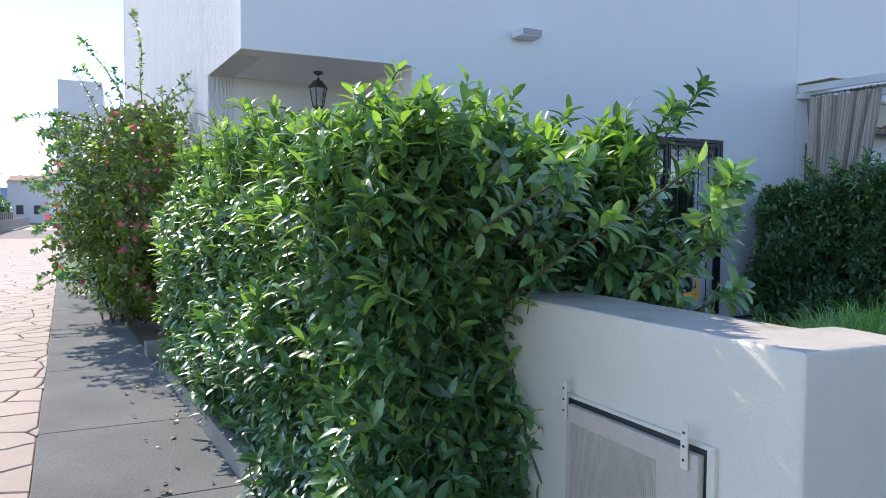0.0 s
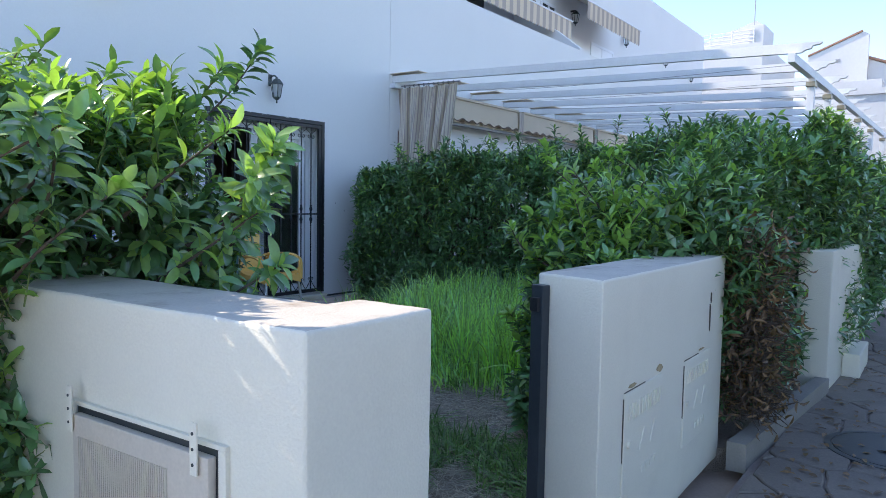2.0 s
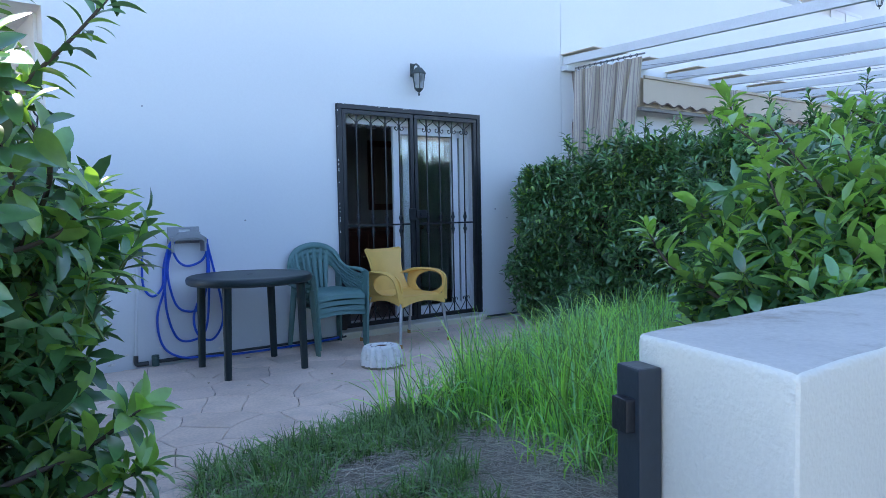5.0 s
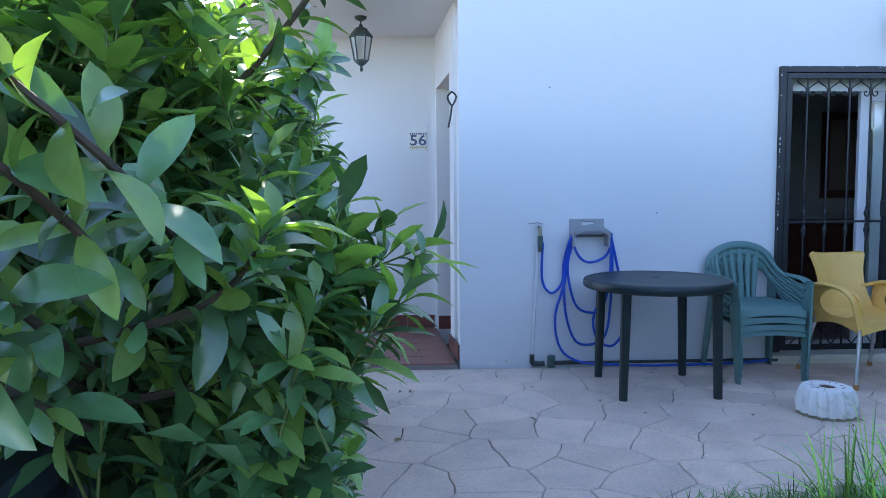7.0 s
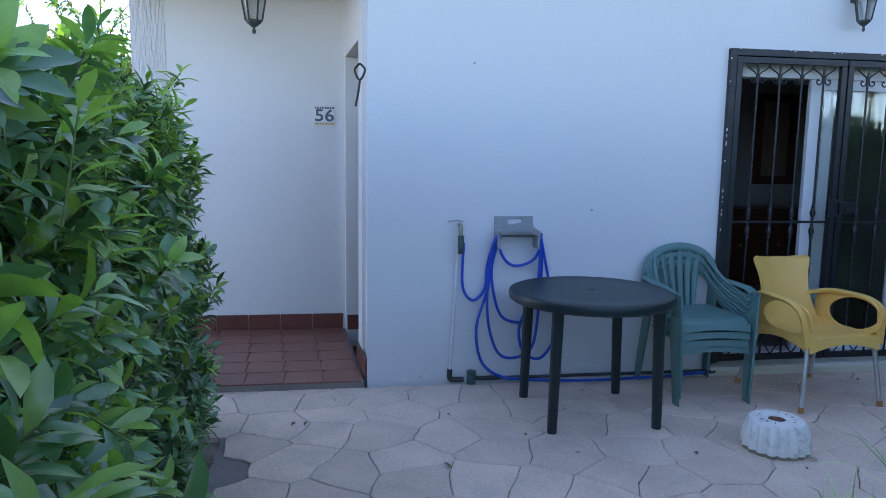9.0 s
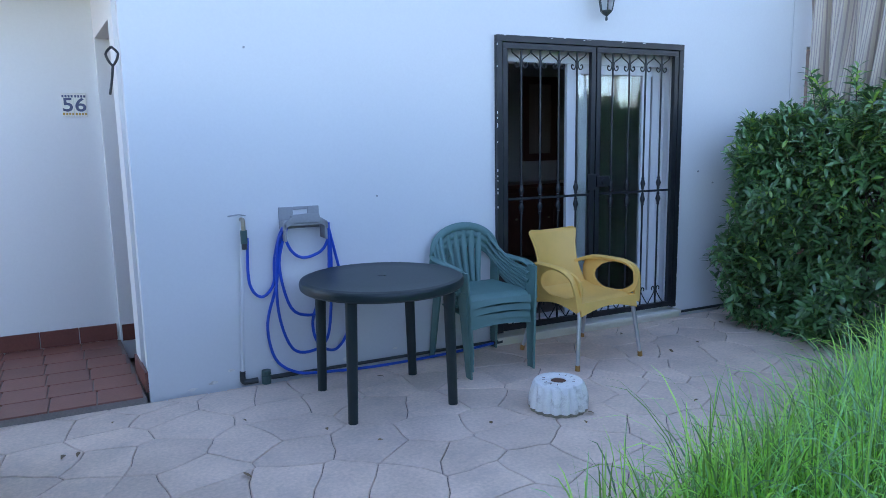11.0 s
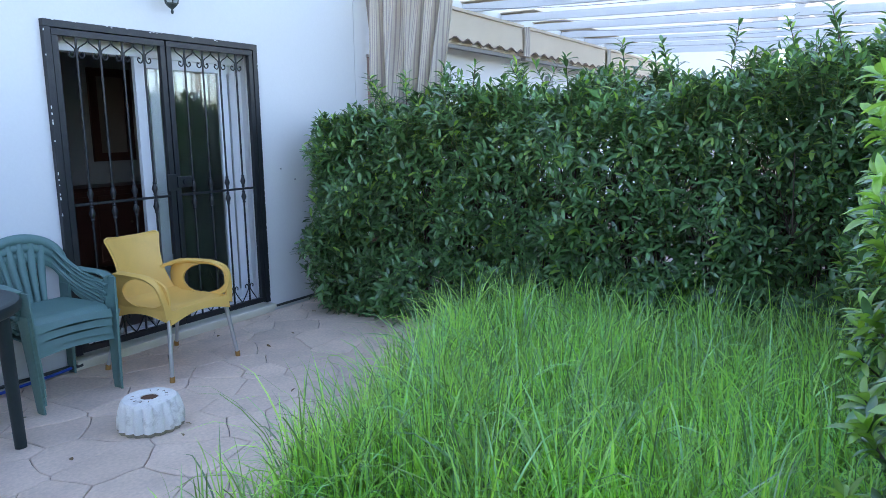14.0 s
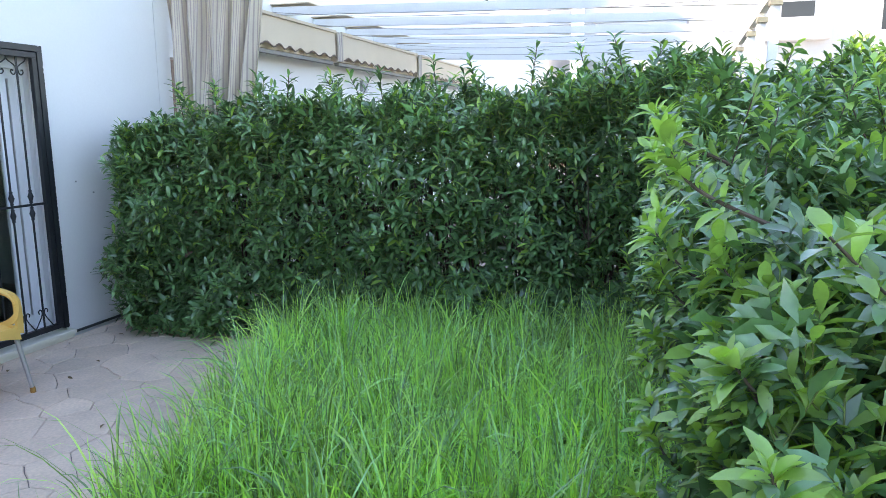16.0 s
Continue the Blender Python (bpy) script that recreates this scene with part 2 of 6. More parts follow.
def profile_wall(bm, x0, x1, pts):
    """A wall across the street line whose outline is given in y and z."""
    a = [bm.verts.new((x0, y, z)) for y, z in pts]
    b = [bm.verts.new((x1, y, z)) for y, z in pts]
    bm.faces.new(a), bm.faces.new(b[::-1])
    for k in range(len(pts)):
        q = (k + 1) % len(pts)
        bm.faces.new((a[k], b[k], b[q], a[q]))
    bmesh.ops.recalc_face_normals(bm, faces=bm.faces)
    return bm


def cyl(bm, a, b, r0, r1=None, seg=12):
    """A capped cone or cylinder from a to b."""
    a, b = Vector(a), Vector(b)
    r1 = r0 if r1 is None else r1
    d = b - a
    m = Matrix.Translation((a + b) / 2) @ d.to_track_quat("Z", "Y").to_matrix().to_4x4()
    bmesh.ops.create_cone(bm, cap_ends=True, segments=seg, radius1=r0, radius2=r1, depth=d.length, matrix=m)
    return bm


def tube(bm, pts, r, seg=8, flat=1.0):
    """A round tube along points, r a number or a list; flat squeezes it across its side axis."""
    pts = [Vector(p) for p in pts]
    rings = []
    side = None
    for i, p in enumerate(pts):
        t = (pts[min(i + 1, len(pts) - 1)] - pts[max(i - 1, 0)]).normalized()
        if side is None:
            side = t.cross(Vector((0, 0, 1)))
            side = side.normalized() if side.length > 0.05 else Vector((1, 0, 0))
        side = (side - t * side.dot(t)).normalized()
        up = side.cross(t)
        rr = r[i] if isinstance(r, (list, tuple)) else r
        rings.append([bm.verts.new(p + side * (math.cos(a) * rr) + up * (math.sin(a) * rr * flat))
                      for a in (2 * math.pi * k / seg for k in range(seg))])
    for q, s in zip(rings, rings[1:]):
        for k in range(seg):
            bm.faces.new((q[k], q[(k + 1) % seg], s[(k + 1) % seg], s[k]))
    bm.faces.new(rings[0][::-1])
    bm.faces.new(rings[-1])
    return bm


def spline(pts, n=8):
    """Points on a smooth curve through the given ones."""
    pts = [Vector(p) for p in pts]
    out = []
    for i in range(len(pts) - 1):
        p0, p1, p2, p3 = pts[max(i - 1, 0)], pts[i], pts[i + 1], pts[min(i + 2, len(pts) - 1)]
        for k in range(n):
            t = k / n
            out.append(0.5 * ((2 * p1) + (p2 - p0) * t + (2 * p0 - 5 * p1 + 4 * p2 - p3) * t * t + (3 * p1 - p0 - 3 * p2 + p3) * t ** 3))
    out.append(pts[-1])
    return out


def lathe(bm, prof, seg=24, c=(0, 0, 0)):
    rings = []
    for r, z in prof:
        rings.append([bm.verts.new((c[0] + r * math.cos(2 * math.pi * k / seg), c[1] + r * math.sin(2 * math.pi * k / seg), c[2] + z)) for k in range(seg)])
    for q, s in zip(rings, rings[1:]):
        for k in range(seg):
            bm.faces.new((q[k], q[(k + 1) % seg], s[(k + 1) % seg], s[k]))
    bm.faces.new(rings[0][::-1])
    bm.faces.new(rings[-1])
    bmesh.ops.recalc_face_normals(bm, faces=bm.faces)
    return bm


def sheet(bm, fn, nu, nv, thick):
    """A thin solid over fn(u, v) with u, v in 0..1."""
    top = [[Vector(fn(i / nu, j / nv)) for j in range(nv + 1)] for i in range(nu + 1)]
    grid = []
    for i in range(nu + 1):
        row = []
        for j in range(nv + 1):
            du = top[min(i + 1, nu)][j] - top[max(i - 1, 0)][j]
            dv = top[i][min(j + 1, nv)] - top[i][max(j - 1, 0)]
            nrm = du.cross(dv).normalized()
            row.append((bm.verts.new(top[i][j] + nrm * thick / 2), bm.verts.new(top[i][j] - nrm * thick / 2)))
        grid.append(row)
    for i in range(nu):
        for j in range(nv):
            a, b, c, d = grid[i][j], grid[i + 1][j], grid[i + 1][j + 1], grid[i][j + 1]
            bm.faces.new((a[0], b[0], c[0], d[0]))
            bm.faces.new((d[1], c[1], b[1], a[1]))
    for i in range(nu):
        for j in (0, nv):
            a, b = grid[i][j], grid[i + 1][j]
            bm.faces.new((a[0], a[1], b[1], b[0]))
    for j in range(nv):
        for i in (0, nu):
            a, b = grid[i][j], grid[i][j + 1]
            bm.faces.new((a[0], b[0], b[1], a[1]))
    bmesh.ops.recalc_face_normals(bm, faces=bm.faces)
    return bm


def tri_mesh(name, verts, tris, mats, mat_index=None, smooth=True):
    """A mesh from numpy arrays of vertices and triangles."""
    me = bpy.data.meshes.new(name)
    me.vertices.add(len(verts))
    me.vertices.foreach_set("co", np.asarray(verts, dtype=np.float32).ravel())
    me.loops.add(len(tris) * 3)
    me.loops.foreach_set("vertex_index", np.asarray(tris, dtype=np.int32).ravel())
    me.polygons.add(len(tris))
    me.polygons.foreach_set("loop_start", np.arange(0, len(tris) * 3, 3, dtype=np.int32))
    for m in mats:
        me.materials.append(m)
    if mat_index is not None:
        me.polygons.foreach_set("material_index", np.asarray(mat_index, dtype=np.int32))
    if smooth:
        me.polygons.foreach_set("use_smooth", np.ones(len(tris), dtype=bool))
    me.update(calc_edges=True)
    me.validate()
    return me


def unit(a):
    return a / np.maximum(np.linalg.norm(a, axis=1, keepdims=True), 1e-9)


SECTIONS = ((0.20, 0.27, 0.14), (0.50, 0.50, 0.10), (0.78, 0.39, 0.02))
FINE_SECTIONS = ((0.10, 0.12, 0.07), (0.24, 0.33, 0.13), (0.40, 0.47, 0.14), (0.56, 0.50, 0.12), (0.72, 0.43, 0.07), (0.86, 0.28, 0.0))


def leaf_arrays(base, d, nrm, length, width, droop=0.25, fold=0.16, simple=False, fine=False):
    """Lance-shaped leaves folded along the midrib, with a rounded outline."""
    d = unit(d)
    side = unit(np.cross(d, nrm))
    up = np.cross(side, d)
    L, W = length[:, None], width[:, None]
    n = len(base)
    if simple:
        c = base + d * L * 0.5 + up * L * 0.03
        e = up * W * fold
        v = np.stack([base, c, c - side * W * 0.5 + e, c + side * W * 0.5 + e, base + d * L * 0.99 - up * L * droop * 0.8], 1)
        t = np.array([[0, 1, 2], [0, 3, 1], [1, 4, 2], [1, 3, 4]])
        return v.reshape(-1, 3), (t[None] + (np.arange(n) * 5)[:, None, None]).reshape(-1, 3)
    v = [base]
    cuts = FINE_SECTIONS if fine else SECTIONS
    for f, w, rise in cuts:
        c = base + d * L * f + up * L * (rise * 0.35 - droop * 0.8 * f ** 3)
        e = up * W * fold * (w / 0.5)
        v += [c, c - side * W * w + e, c + side * W * w + e]
    v.append(base + d * L * 0.99 - up * L * droop * 0.8)
    v = np.stack(v, 1)
    t = [[0, 1, 2], [0, 3, 1]]
    m = len(cuts)
    for a in range(1, 3 * (m - 1), 3):
        t += [[a, a + 3, a + 4], [a, a + 4, a + 1], [a, a + 2, a + 5], [a, a + 5, a + 3]]
    a = 3 * m - 2
    t += [[a, a + 3, a + 1], [a, a + 2, a + 3]]
    return v.reshape(-1, 3), (np.array(t)[None] + (np.arange(n) * (3 * m + 2))[:, None, None]).reshape(-1, 3)


def lumps(p, seed, size):
    """Smooth pseudo-noise in -1..1 over points, for uneven outlines."""
    r = np.random.default_rng(seed)
    out = np.zeros(len(p))
    for _ in range(7):
        k = r.normal(size=3) / size
        out += np.sin(p @ k * 2.2 + r.uniform(0, 6.28))
    return out / 4.5


def hedge_shell(rng, n, p0, p1, w0, w1, h0, h1, zlo, seed, rough, round_top):
    """Points and outward normals on an uneven hedge that runs from p0 to p1."""
    p0, p1 = np.array(p0), np.array(p1)
    ln = np.linalg.norm(p1 - p0)
    ax = (p1 - p0) / ln
    sd = np.array([ax[1], -ax[0]])
    wm, hm = (w0 + w1) / 2, (h0 + h1) / 2
    areas = np.array([ln * hm, ln * hm, ln * wm, wm * hm, wm * hm])
    face = rng.choice(5, size=n, p=areas / areas.sum())
    u, v = rng.random(n), rng.random(n)
    s = np.where(face == 3, 0.0, np.where(face == 4, 1.0, u))
    a = np.where(face == 0, 1.0, np.where(face == 1, -1.0, np.where(face == 2, 2 * v - 1, 2 * u - 1)))
    hfrac = np.where(face == 2, 1.0, v)
    corner = np.clip((hfrac - 0.72) / 0.28, 0, 1)
    a = a * (1 - round_top * corner ** 2 * (np.abs(a) > 0.8))
    w = w0 + (w1 - w0) * s
    h = h0 + (h1 - h0) * s
    z = zlo + (h - zlo) * hfrac
    xy = p0 + np.outer(s * ln, ax) + (a * w / 2)[:, None] * sd
    pos = np.column_stack([xy, z])
    nr = np.zeros((n, 3))
    nr[face == 0] = [*sd, 0.15]
    nr[face == 1] = [*(-sd), 0.15]
    nr[face == 2] = [0, 0, 1]
    nr[face == 3] = [*(-ax), 0.15]
    nr[face == 4] = [*ax, 0.15]
    nr[:, 2] += corner * 0.5
    nr = unit(nr)
    pos = pos + nr * (lumps(pos, seed, 0.45) * rough + lumps(pos, seed + 1, 0.17) * rough * 0.5)[:, None]
    return pos, nr


def shoots(rng, tips, dirs, leaf_n, leaf_len, leaf_w, stem_len, young, flat_up=0.35, simple=False, fine=False):
    """Leafy shoots that end at tips and point along dirs: leaf vertices, triangles, material index, stem segments."""
    n = len(tips)
    dirs = unit(dirs)
    ref = unit(np.cross(dirs, rng.normal(size=(n, 3))))
    oth = np.cross(dirs, ref)
    vs, ts, ms = [], [], []
    off = 0
    for k in range(leaf_n):
        f = k / (leaf_n - 1)
        ang = k * 2.4 + rng.uniform(0, 6.28, n) * 0.15
        rad = ref * np.cos(ang)[:, None] + oth * np.sin(ang)[:, None]
        base = tips - dirs * (stem_len * (1 - f) * rng.uniform(0.8, 1.2, n))[:, None]
        open_a = 0.62 + 0.88 * (1 - f)
        d = dirs * math.cos(open_a) + rad * math.sin(open_a) + rng.normal(size=(n, 3)) * 0.18
        nrm = dirs - d * 0.2 + np.array([0, 0, flat_up]) + rng.normal(size=(n, 3)) * 0.15
        size = (0.55 + 0.55 * math.sin(math.pi * (0.15 + 0.75 * (1 - f)))) * rng.uniform(0.75, 1.2, n)
        v, t = leaf_arrays(base, d, nrm, leaf_len * size, leaf_w * size * rng.uniform(0.85, 1.15, n), droop=0.20, simple=simple, fine=fine)
        vs.append(v)
        ts.append(t + off)
        off += len(v)
        yl = (rng.random(n) < young * (0.25 + 1.1 * f)).astype(int)
        ms.append(np.repeat(yl, len(t) // n))
    return np.concatenate(vs), np.concatenate(ts), np.concatenate(ms)


def sticks(a, b, r0, r1):
    """Three-sided tapered sticks from points a to points b."""
    d = unit(b - a)
    s = unit(np.cross(d, np.array([0.3, 0.5, 0.81])))
    u = np.cross(d, s)
    v = []
    for p, r in ((a, r0), (b, r1)):
        for k in range(3):
            an = 2.094 * k
            v.append(p + (s * math.cos(an) + u * math.sin(an)) * r)
    v = np.stack(v, 1)
    t = np.array([[0, 1, 4], [0, 4, 3], [1, 2, 5], [1, 5, 4], [2, 0, 3], [2, 3, 5]])
    return v.reshape(-1, 3), (t[None] + (np.arange(len(a)) * 6)[:, None, None]).reshape(-1, 3)


def hedge(name, label, seed, p0, p1, w0, w1, h0, h1, zlo=0.12, density=260, leaf=0.085, lw=0.030, young=0.25, rough=0.10, spikes=10, inner=0.8, spike_h=0.28, simple=False):
    """A clipped evergreen hedge: stems, an inner filling of leaves, an outer skin of leafy shoots and a few long shoots on top."""
    rng = np.random.default_rng(seed)
    base = np.array([(p0[0] + p1[0]) / 2, (p0[1] + p1[1]) / 2, 0.0])
    ob = thing(name, label, "hedge", *base)
    ln = math.dist(p0, p1)
    wm, hm = (w0 + w1) / 2, (h0 + h1) / 2
    area = 2 * ln * hm + ln * wm + 2 * wm * hm
    n = int(area * density)
    pos, nr = hedge_shell(rng, n, p0, p1, w0, w1, h0, h1, zlo, seed, rough, 0.25)
    dirs = nr * 0.85 + np.array([0, 0, 0.6]) + rng.normal(size=(n, 3)) * 0.38
    depth = rng.random(n) ** 1.3 * 0.16
    ytop = young * np.clip((pos[:, 2] - zlo) / (hm - zlo), 0.1, 1.1)
    tips = pos - nr * depth[:, None]
    v1, t1, m1 = shoots(rng, tips, dirs, 10, leaf, lw, leaf * 1.55, ytop, flat_up=0.9, simple=simple)
    vs, ts, ms = [v1], [t1], [m1]
    off = len(v1)
    m = int(n * inner)
    pi, ni = hedge_shell(rng, m, p0, p1, w0, w1, h0, h1, zlo, seed, rough, 0.25)
    pi = pi - ni * (0.08 + 0.22 * rng.random(m))[:, None]
    v2, t2, m2 = shoots(rng, pi, ni + rng.normal(size=(m, 3)) * 0.7, 7, leaf * 1.1, lw * 1.15, leaf * 1.6, np.zeros(m), simple=True)
    vs.append(v2), ts.append(t2 + off), ms.append(m2)
    off += len(v2)
    ax = (np.array(p1) - np.array(p0)) / ln
    sd = np.array([ax[1], -ax[0]])
    sa, sb = [], []
    for k in range(spikes):
        s, a = rng.uniform(0.1, 1.0), rng.uniform(-0.8, 0.8)
        xy = np.array(p0) + ax * ln * s + sd * a * (w0 + (w1 - w0) * s) / 2
        hz = h0 + (h1 - h0) * s
        lean = rng.normal(size=2) * 0.10
        hgt = spike_h * rng.uniform(0.5, 1.2)
        q = np.array([[xy[0] + lean[0] * f, xy[1] + lean[1] * f, hz - 0.1 + (hgt + 0.1) * f] for f in np.linspace(0, 1, 7)])
        sa += list(q[:-1])
        sb += list(q[1:])
        tp = np.repeat(q[2:], 1, 0)
        v3, t3, m3 = shoots(rng, tp, np.tile([lean[0], lean[1], 1.0], (len(tp), 1)) + rng.normal(size=(len(tp), 3)) * 0.2, 6, leaf, lw, 0.05, np.full(len(tp), min(1, young * 1.6)))
        vs.append(v3), ts.append(t3 + off), ms.append(m3)
        off += len(v3)
    gs, gt = sticks(tips - unit(dirs) * leaf * 1.9, tips + unit(dirs) * leaf * 0.15, np.full((n, 1), 0.0032), np.full((n, 1), 0.0016))
    sp_ = new("stemwork", tri_mesh("stemwork", gs - base, gt, [M_STEM]))
    sp_.parent, sp_["kind"] = ob, "stuff"
    me = tri_mesh("leaves", np.concatenate(vs) - base, np.concatenate(ts), [M_LEAF, M_LEAF_NEW], np.concatenate(ms))
    lo = new("leaves", me)
    lo.parent = ob
    # stems: a row of trunks that fork into twigs
    k = int(ln * wm * 26)
    s = rng.random(k)
    roots = np.column_stack([np.array(p0) + np.outer((0.1 + 0.8 * s) * ln, ax) + np.outer(rng.uniform(-0.5, 0.5, k) * wm * 0.5, sd), np.zeros(k)])
    forks = roots + np.column_stack([rng.normal(size=(k, 2)) * 0.10, rng.uniform(0.3, 0.55, k) * hm])
    a1, b1 = [roots], [forks]
    r1, r2 = [np.full(k, 0.013)], [np.full(k, 0.008)]
    for j in range(5):
        spread = np.column_stack([np.outer(rng.uniform(-0.2, 0.2, k), ax) + np.outer(rng.uniform(-0.18, 0.18, k) * wm, sd), rng.uniform(0.05, 0.32, k) * hm])
        a1.append(forks), b1.append(forks + spread)
        r1.append(np.full(k, 0.006)), r2.append(np.full(k, 0.003))
    a1.append(np.array(sa).reshape(-1, 3)), b1.append(np.array(sb).reshape(-1, 3))
    r1.append(np.full(len(sa), 0.004)), r2.append(np.full(len(sa), 0.003))
    A, B = np.concatenate(a1), np.concatenate(b1)
    sv, st = sticks(A, B, np.concatenate(r1)[:, None], np.concatenate(r2)[:, None])
    so = new("branchwork", tri_mesh("branchwork", sv - base, st, [M_TWIG]))
    so.parent, so["kind"], lo["kind"] = ob, "stuff", "stuff"
    return ob


# ---- setting: house ----
FY = 6.65          # face of the house front
K = -0.085         # the side street leaves the square by about five degrees


def west(y, x=1.08):
    """The line of the house's street wall at y."""
    return x + K * (y - FY)


bm = bmesh.new()
DX0, DX1, DZ0, DZ1 = 5.045, 6.755, 0.09, 2.20
PX, PY = 2.69, 8.05
box(bm, PX, DX0, FY, FY + 0.26, -0.1, 2.72)
box(bm, DX1, 8.03, FY, FY + 0.26, -0.1, 2.72)
box(bm, DX0, DX1, FY, FY + 0.26, DZ1, 2.72)
box(bm, DX0, DX1, FY, FY + 0.26, -0.1, DZ0 - 0.03)
prism(bm, [(west(FY), FY), (8.03, FY), (8.03, FY + 0.26), (west(FY + 0.26), FY + 0.26)], 2.72, 6.4)
wall_front = tagged(link("wall_front", bm, M_WALL), "white rendered house front in shade", "wall", kind="structure")
bm = bmesh.new()
prism(bm, [(west(FY + 0.26), FY + 0.26), (west(FY + 0.26) + 0.26, FY + 0.26), (west(16.5) + 0.26, 16.5), (west(16.5), 16.5)], 2.72, 6.4)
prism(bm, [(west(PY), PY), (west(PY) + 0.26, PY), (west(16.5) + 0.26, 16.5), (west(16.5), 16.5)], -0.1, 2.72)
tagged(link("wall_west", bm, M_WALL_STREAK), "white rendered side wall facing the street", "wall", kind="structure")
bm = bmesh.new()
prism(bm, [(west(PY) + 0.26, PY), (PX + K * 1.3 + 0.02, PY), (PX + K * 1.3 + 0.02, PY + 0.2), (west(PY) + 0.26, PY + 0.2)], -0.1, 2.72)
tagged(link("wall_porch_back", bm, M_WALL), "cream-white porch back wall", "wall", kind="structure")


def px(y):
    return PX + K * (y - FY)


bm = bmesh.new()
N0, N1 = 7.12, 7.98
prism(bm, [(px(FY + 0.26), FY + 0.26), (px(N0), N0), (px(N0) + 0.28, N0), (px(FY) + 0.28, FY + 0.26)], -0.1, 2.72)
prism(bm, [(px(N0), N0), (px(PY), PY), (px(PY) + 0.28, PY), (px(N0) + 0.28, N0)], 2.24, 2.72)
prism(bm, [(px(N1), N1), (px(PY), PY), (px(PY) + 0.28, PY), (px(N1) + 0.28, N1)], -0.1, 2.24)
tagged(link("wall_porch_side", bm, M_WALL), "white porch side wall with a deep door recess", "wall", kind="structure")
bm = bmesh.new()
prism(bm, [(west(FY + .26) + 0.26, FY + 0.26), (8.03, FY + 0.26), (8.03, 16.4), (west(16.4) + 0.26, 16.4)], 2.72, 2.86)
tagged(link("ceiling", bm, M_WALL), "white porch ceiling slab", "ceiling", kind="structure")
bm = bmesh.new()
prism(bm, [(west(FY + .26) + 0.26, FY + 0.26), (8.03, FY + 0.26), (8.03, 16.4), (west(16.4) + 0.26, 16.4)], 6.2, 6.38)
tagged(link("roof", bm, M_FAR_WALL), "flat white roof slab", "roof", kind="structure")
bm = boxes((8.03 - 0.2, 8.03, FY + 0.26, 16.4, -0.1, 2.72), (8.03 - 0.2, 8.03, FY + 0.26, 16.4, 2.86, 6.2))
prism(bm, [(west(16.4), 16.4), (8.03, 16.4), (8.03, 16.6), (west(16.6), 16.6)], -0.1, 6.4)
tagged(link("wall_back", bm, M_FAR_WALL), "plain white back and party walls", "wall", kind="structure")

# ---- setting: ground ----
GZ = -0.05
bm = bmesh.new()
bmesh.ops.create_grid(bm, x_segments=1, y_segments=1, size=900, matrix=Matrix.Translation((0, 0, -0.16)))
tagged(link("ground", bm, M_STREET), "pale pinkish street ground", "ground", kind="structure")


def sx(y):
    """The street's edge with the pavement."""
    return -0.32 + K * 0.72 * (y - 4.16)


def kx(y):
    """The garden kerb's outer line."""
    return 0.64 + K * (y - 3.67)


bm = bmesh.new()
prism(bm, [(-30, -30), (30, -30), (30, 1.05), (2.0, 1.05), (kx(1.6), 1.6), (kx(17), 17), (sx(60), 60), (-30, 60)], -0.2, GZ - 0.03)
tagged(link("pavement_base", bm, M_JOINT), "grey paving bed", "pavement", kind="structure")
bm = bmesh.new()
prism(bm, [(kx(1.9) + 0.1, 1.9), (1.5, 1.36), (4.2, 1.32), (4.4, 1.12), (8.3, 1.0), (8.3, FY), (kx(FY) + 0.1, FY)], -0.2, -0.03)
tagged(link("garden_soil", bm, M_SOIL), "bare dry garden soil", "ground", kind="structure")

# ---- garden walls and gate ----


def rough_block(name, pts, z1, label, category, bevel=0.012, cope=True, z0=-0.08):
    """A rendered garden wall with worn, uneven edges and a stained top."""
    ob = thing(name, label, category, pts[0][0], pts[0][1], 0)
    bm = bmesh.new()
    q = [(p[0] - pts[0][0], p[1] - pts[0][1]) for p in pts]
    prism(bm, q, z0, z1)
    bmesh.ops.bevel(bm, geom=[e for e in bm.edges], offset=bevel, segments=3, affect="EDGES", profile=0.6)
    for axis in range(3):
        lo, hi = min(v.co[axis] for v in bm.verts), max(v.co[axis] for v in bm.verts)
        for k in range(1, int((hi - lo) / 0.055)):
            nrm = Vector((axis == 0, axis == 1, axis == 2))
            bmesh.ops.bisect_plane(bm, geom=bm.verts[:] + bm.edges[:] + bm.faces[:], plane_co=nrm * (lo + k * 0.055), plane_no=nrm)
    for v in bm.verts:
        p = v.co + ob.location
        v.co += noise.noise_vector(p * 6) * 0.002 + noise.noise_vector(p * 24) * 0.0012
    for f in bm.faces:
        f.material_index = 1 if cope and f.normal.z > 0.85 else 0
    part("wall_body", bm, [M_WALL_OLD, M_COPE], ob, smooth=True)
    return ob


W1 = rough_block("meter_wall", [(1.44, 1.315), (1.85, 1.305), (1.85, 1.55), (1.74, 1.56), (1.70, 2.75), (1.39, 2.75)], 0.99,
                 "thick white garden wall with a stained top", "wall")
W2 = rough_block("gate_pier", [(2.70, 1.222), (4.32, 1.222), (4.32, 1.50), (2.785, 1.512)], 0.995,
                 "white garden wall pier with two embossed covers", "wall")
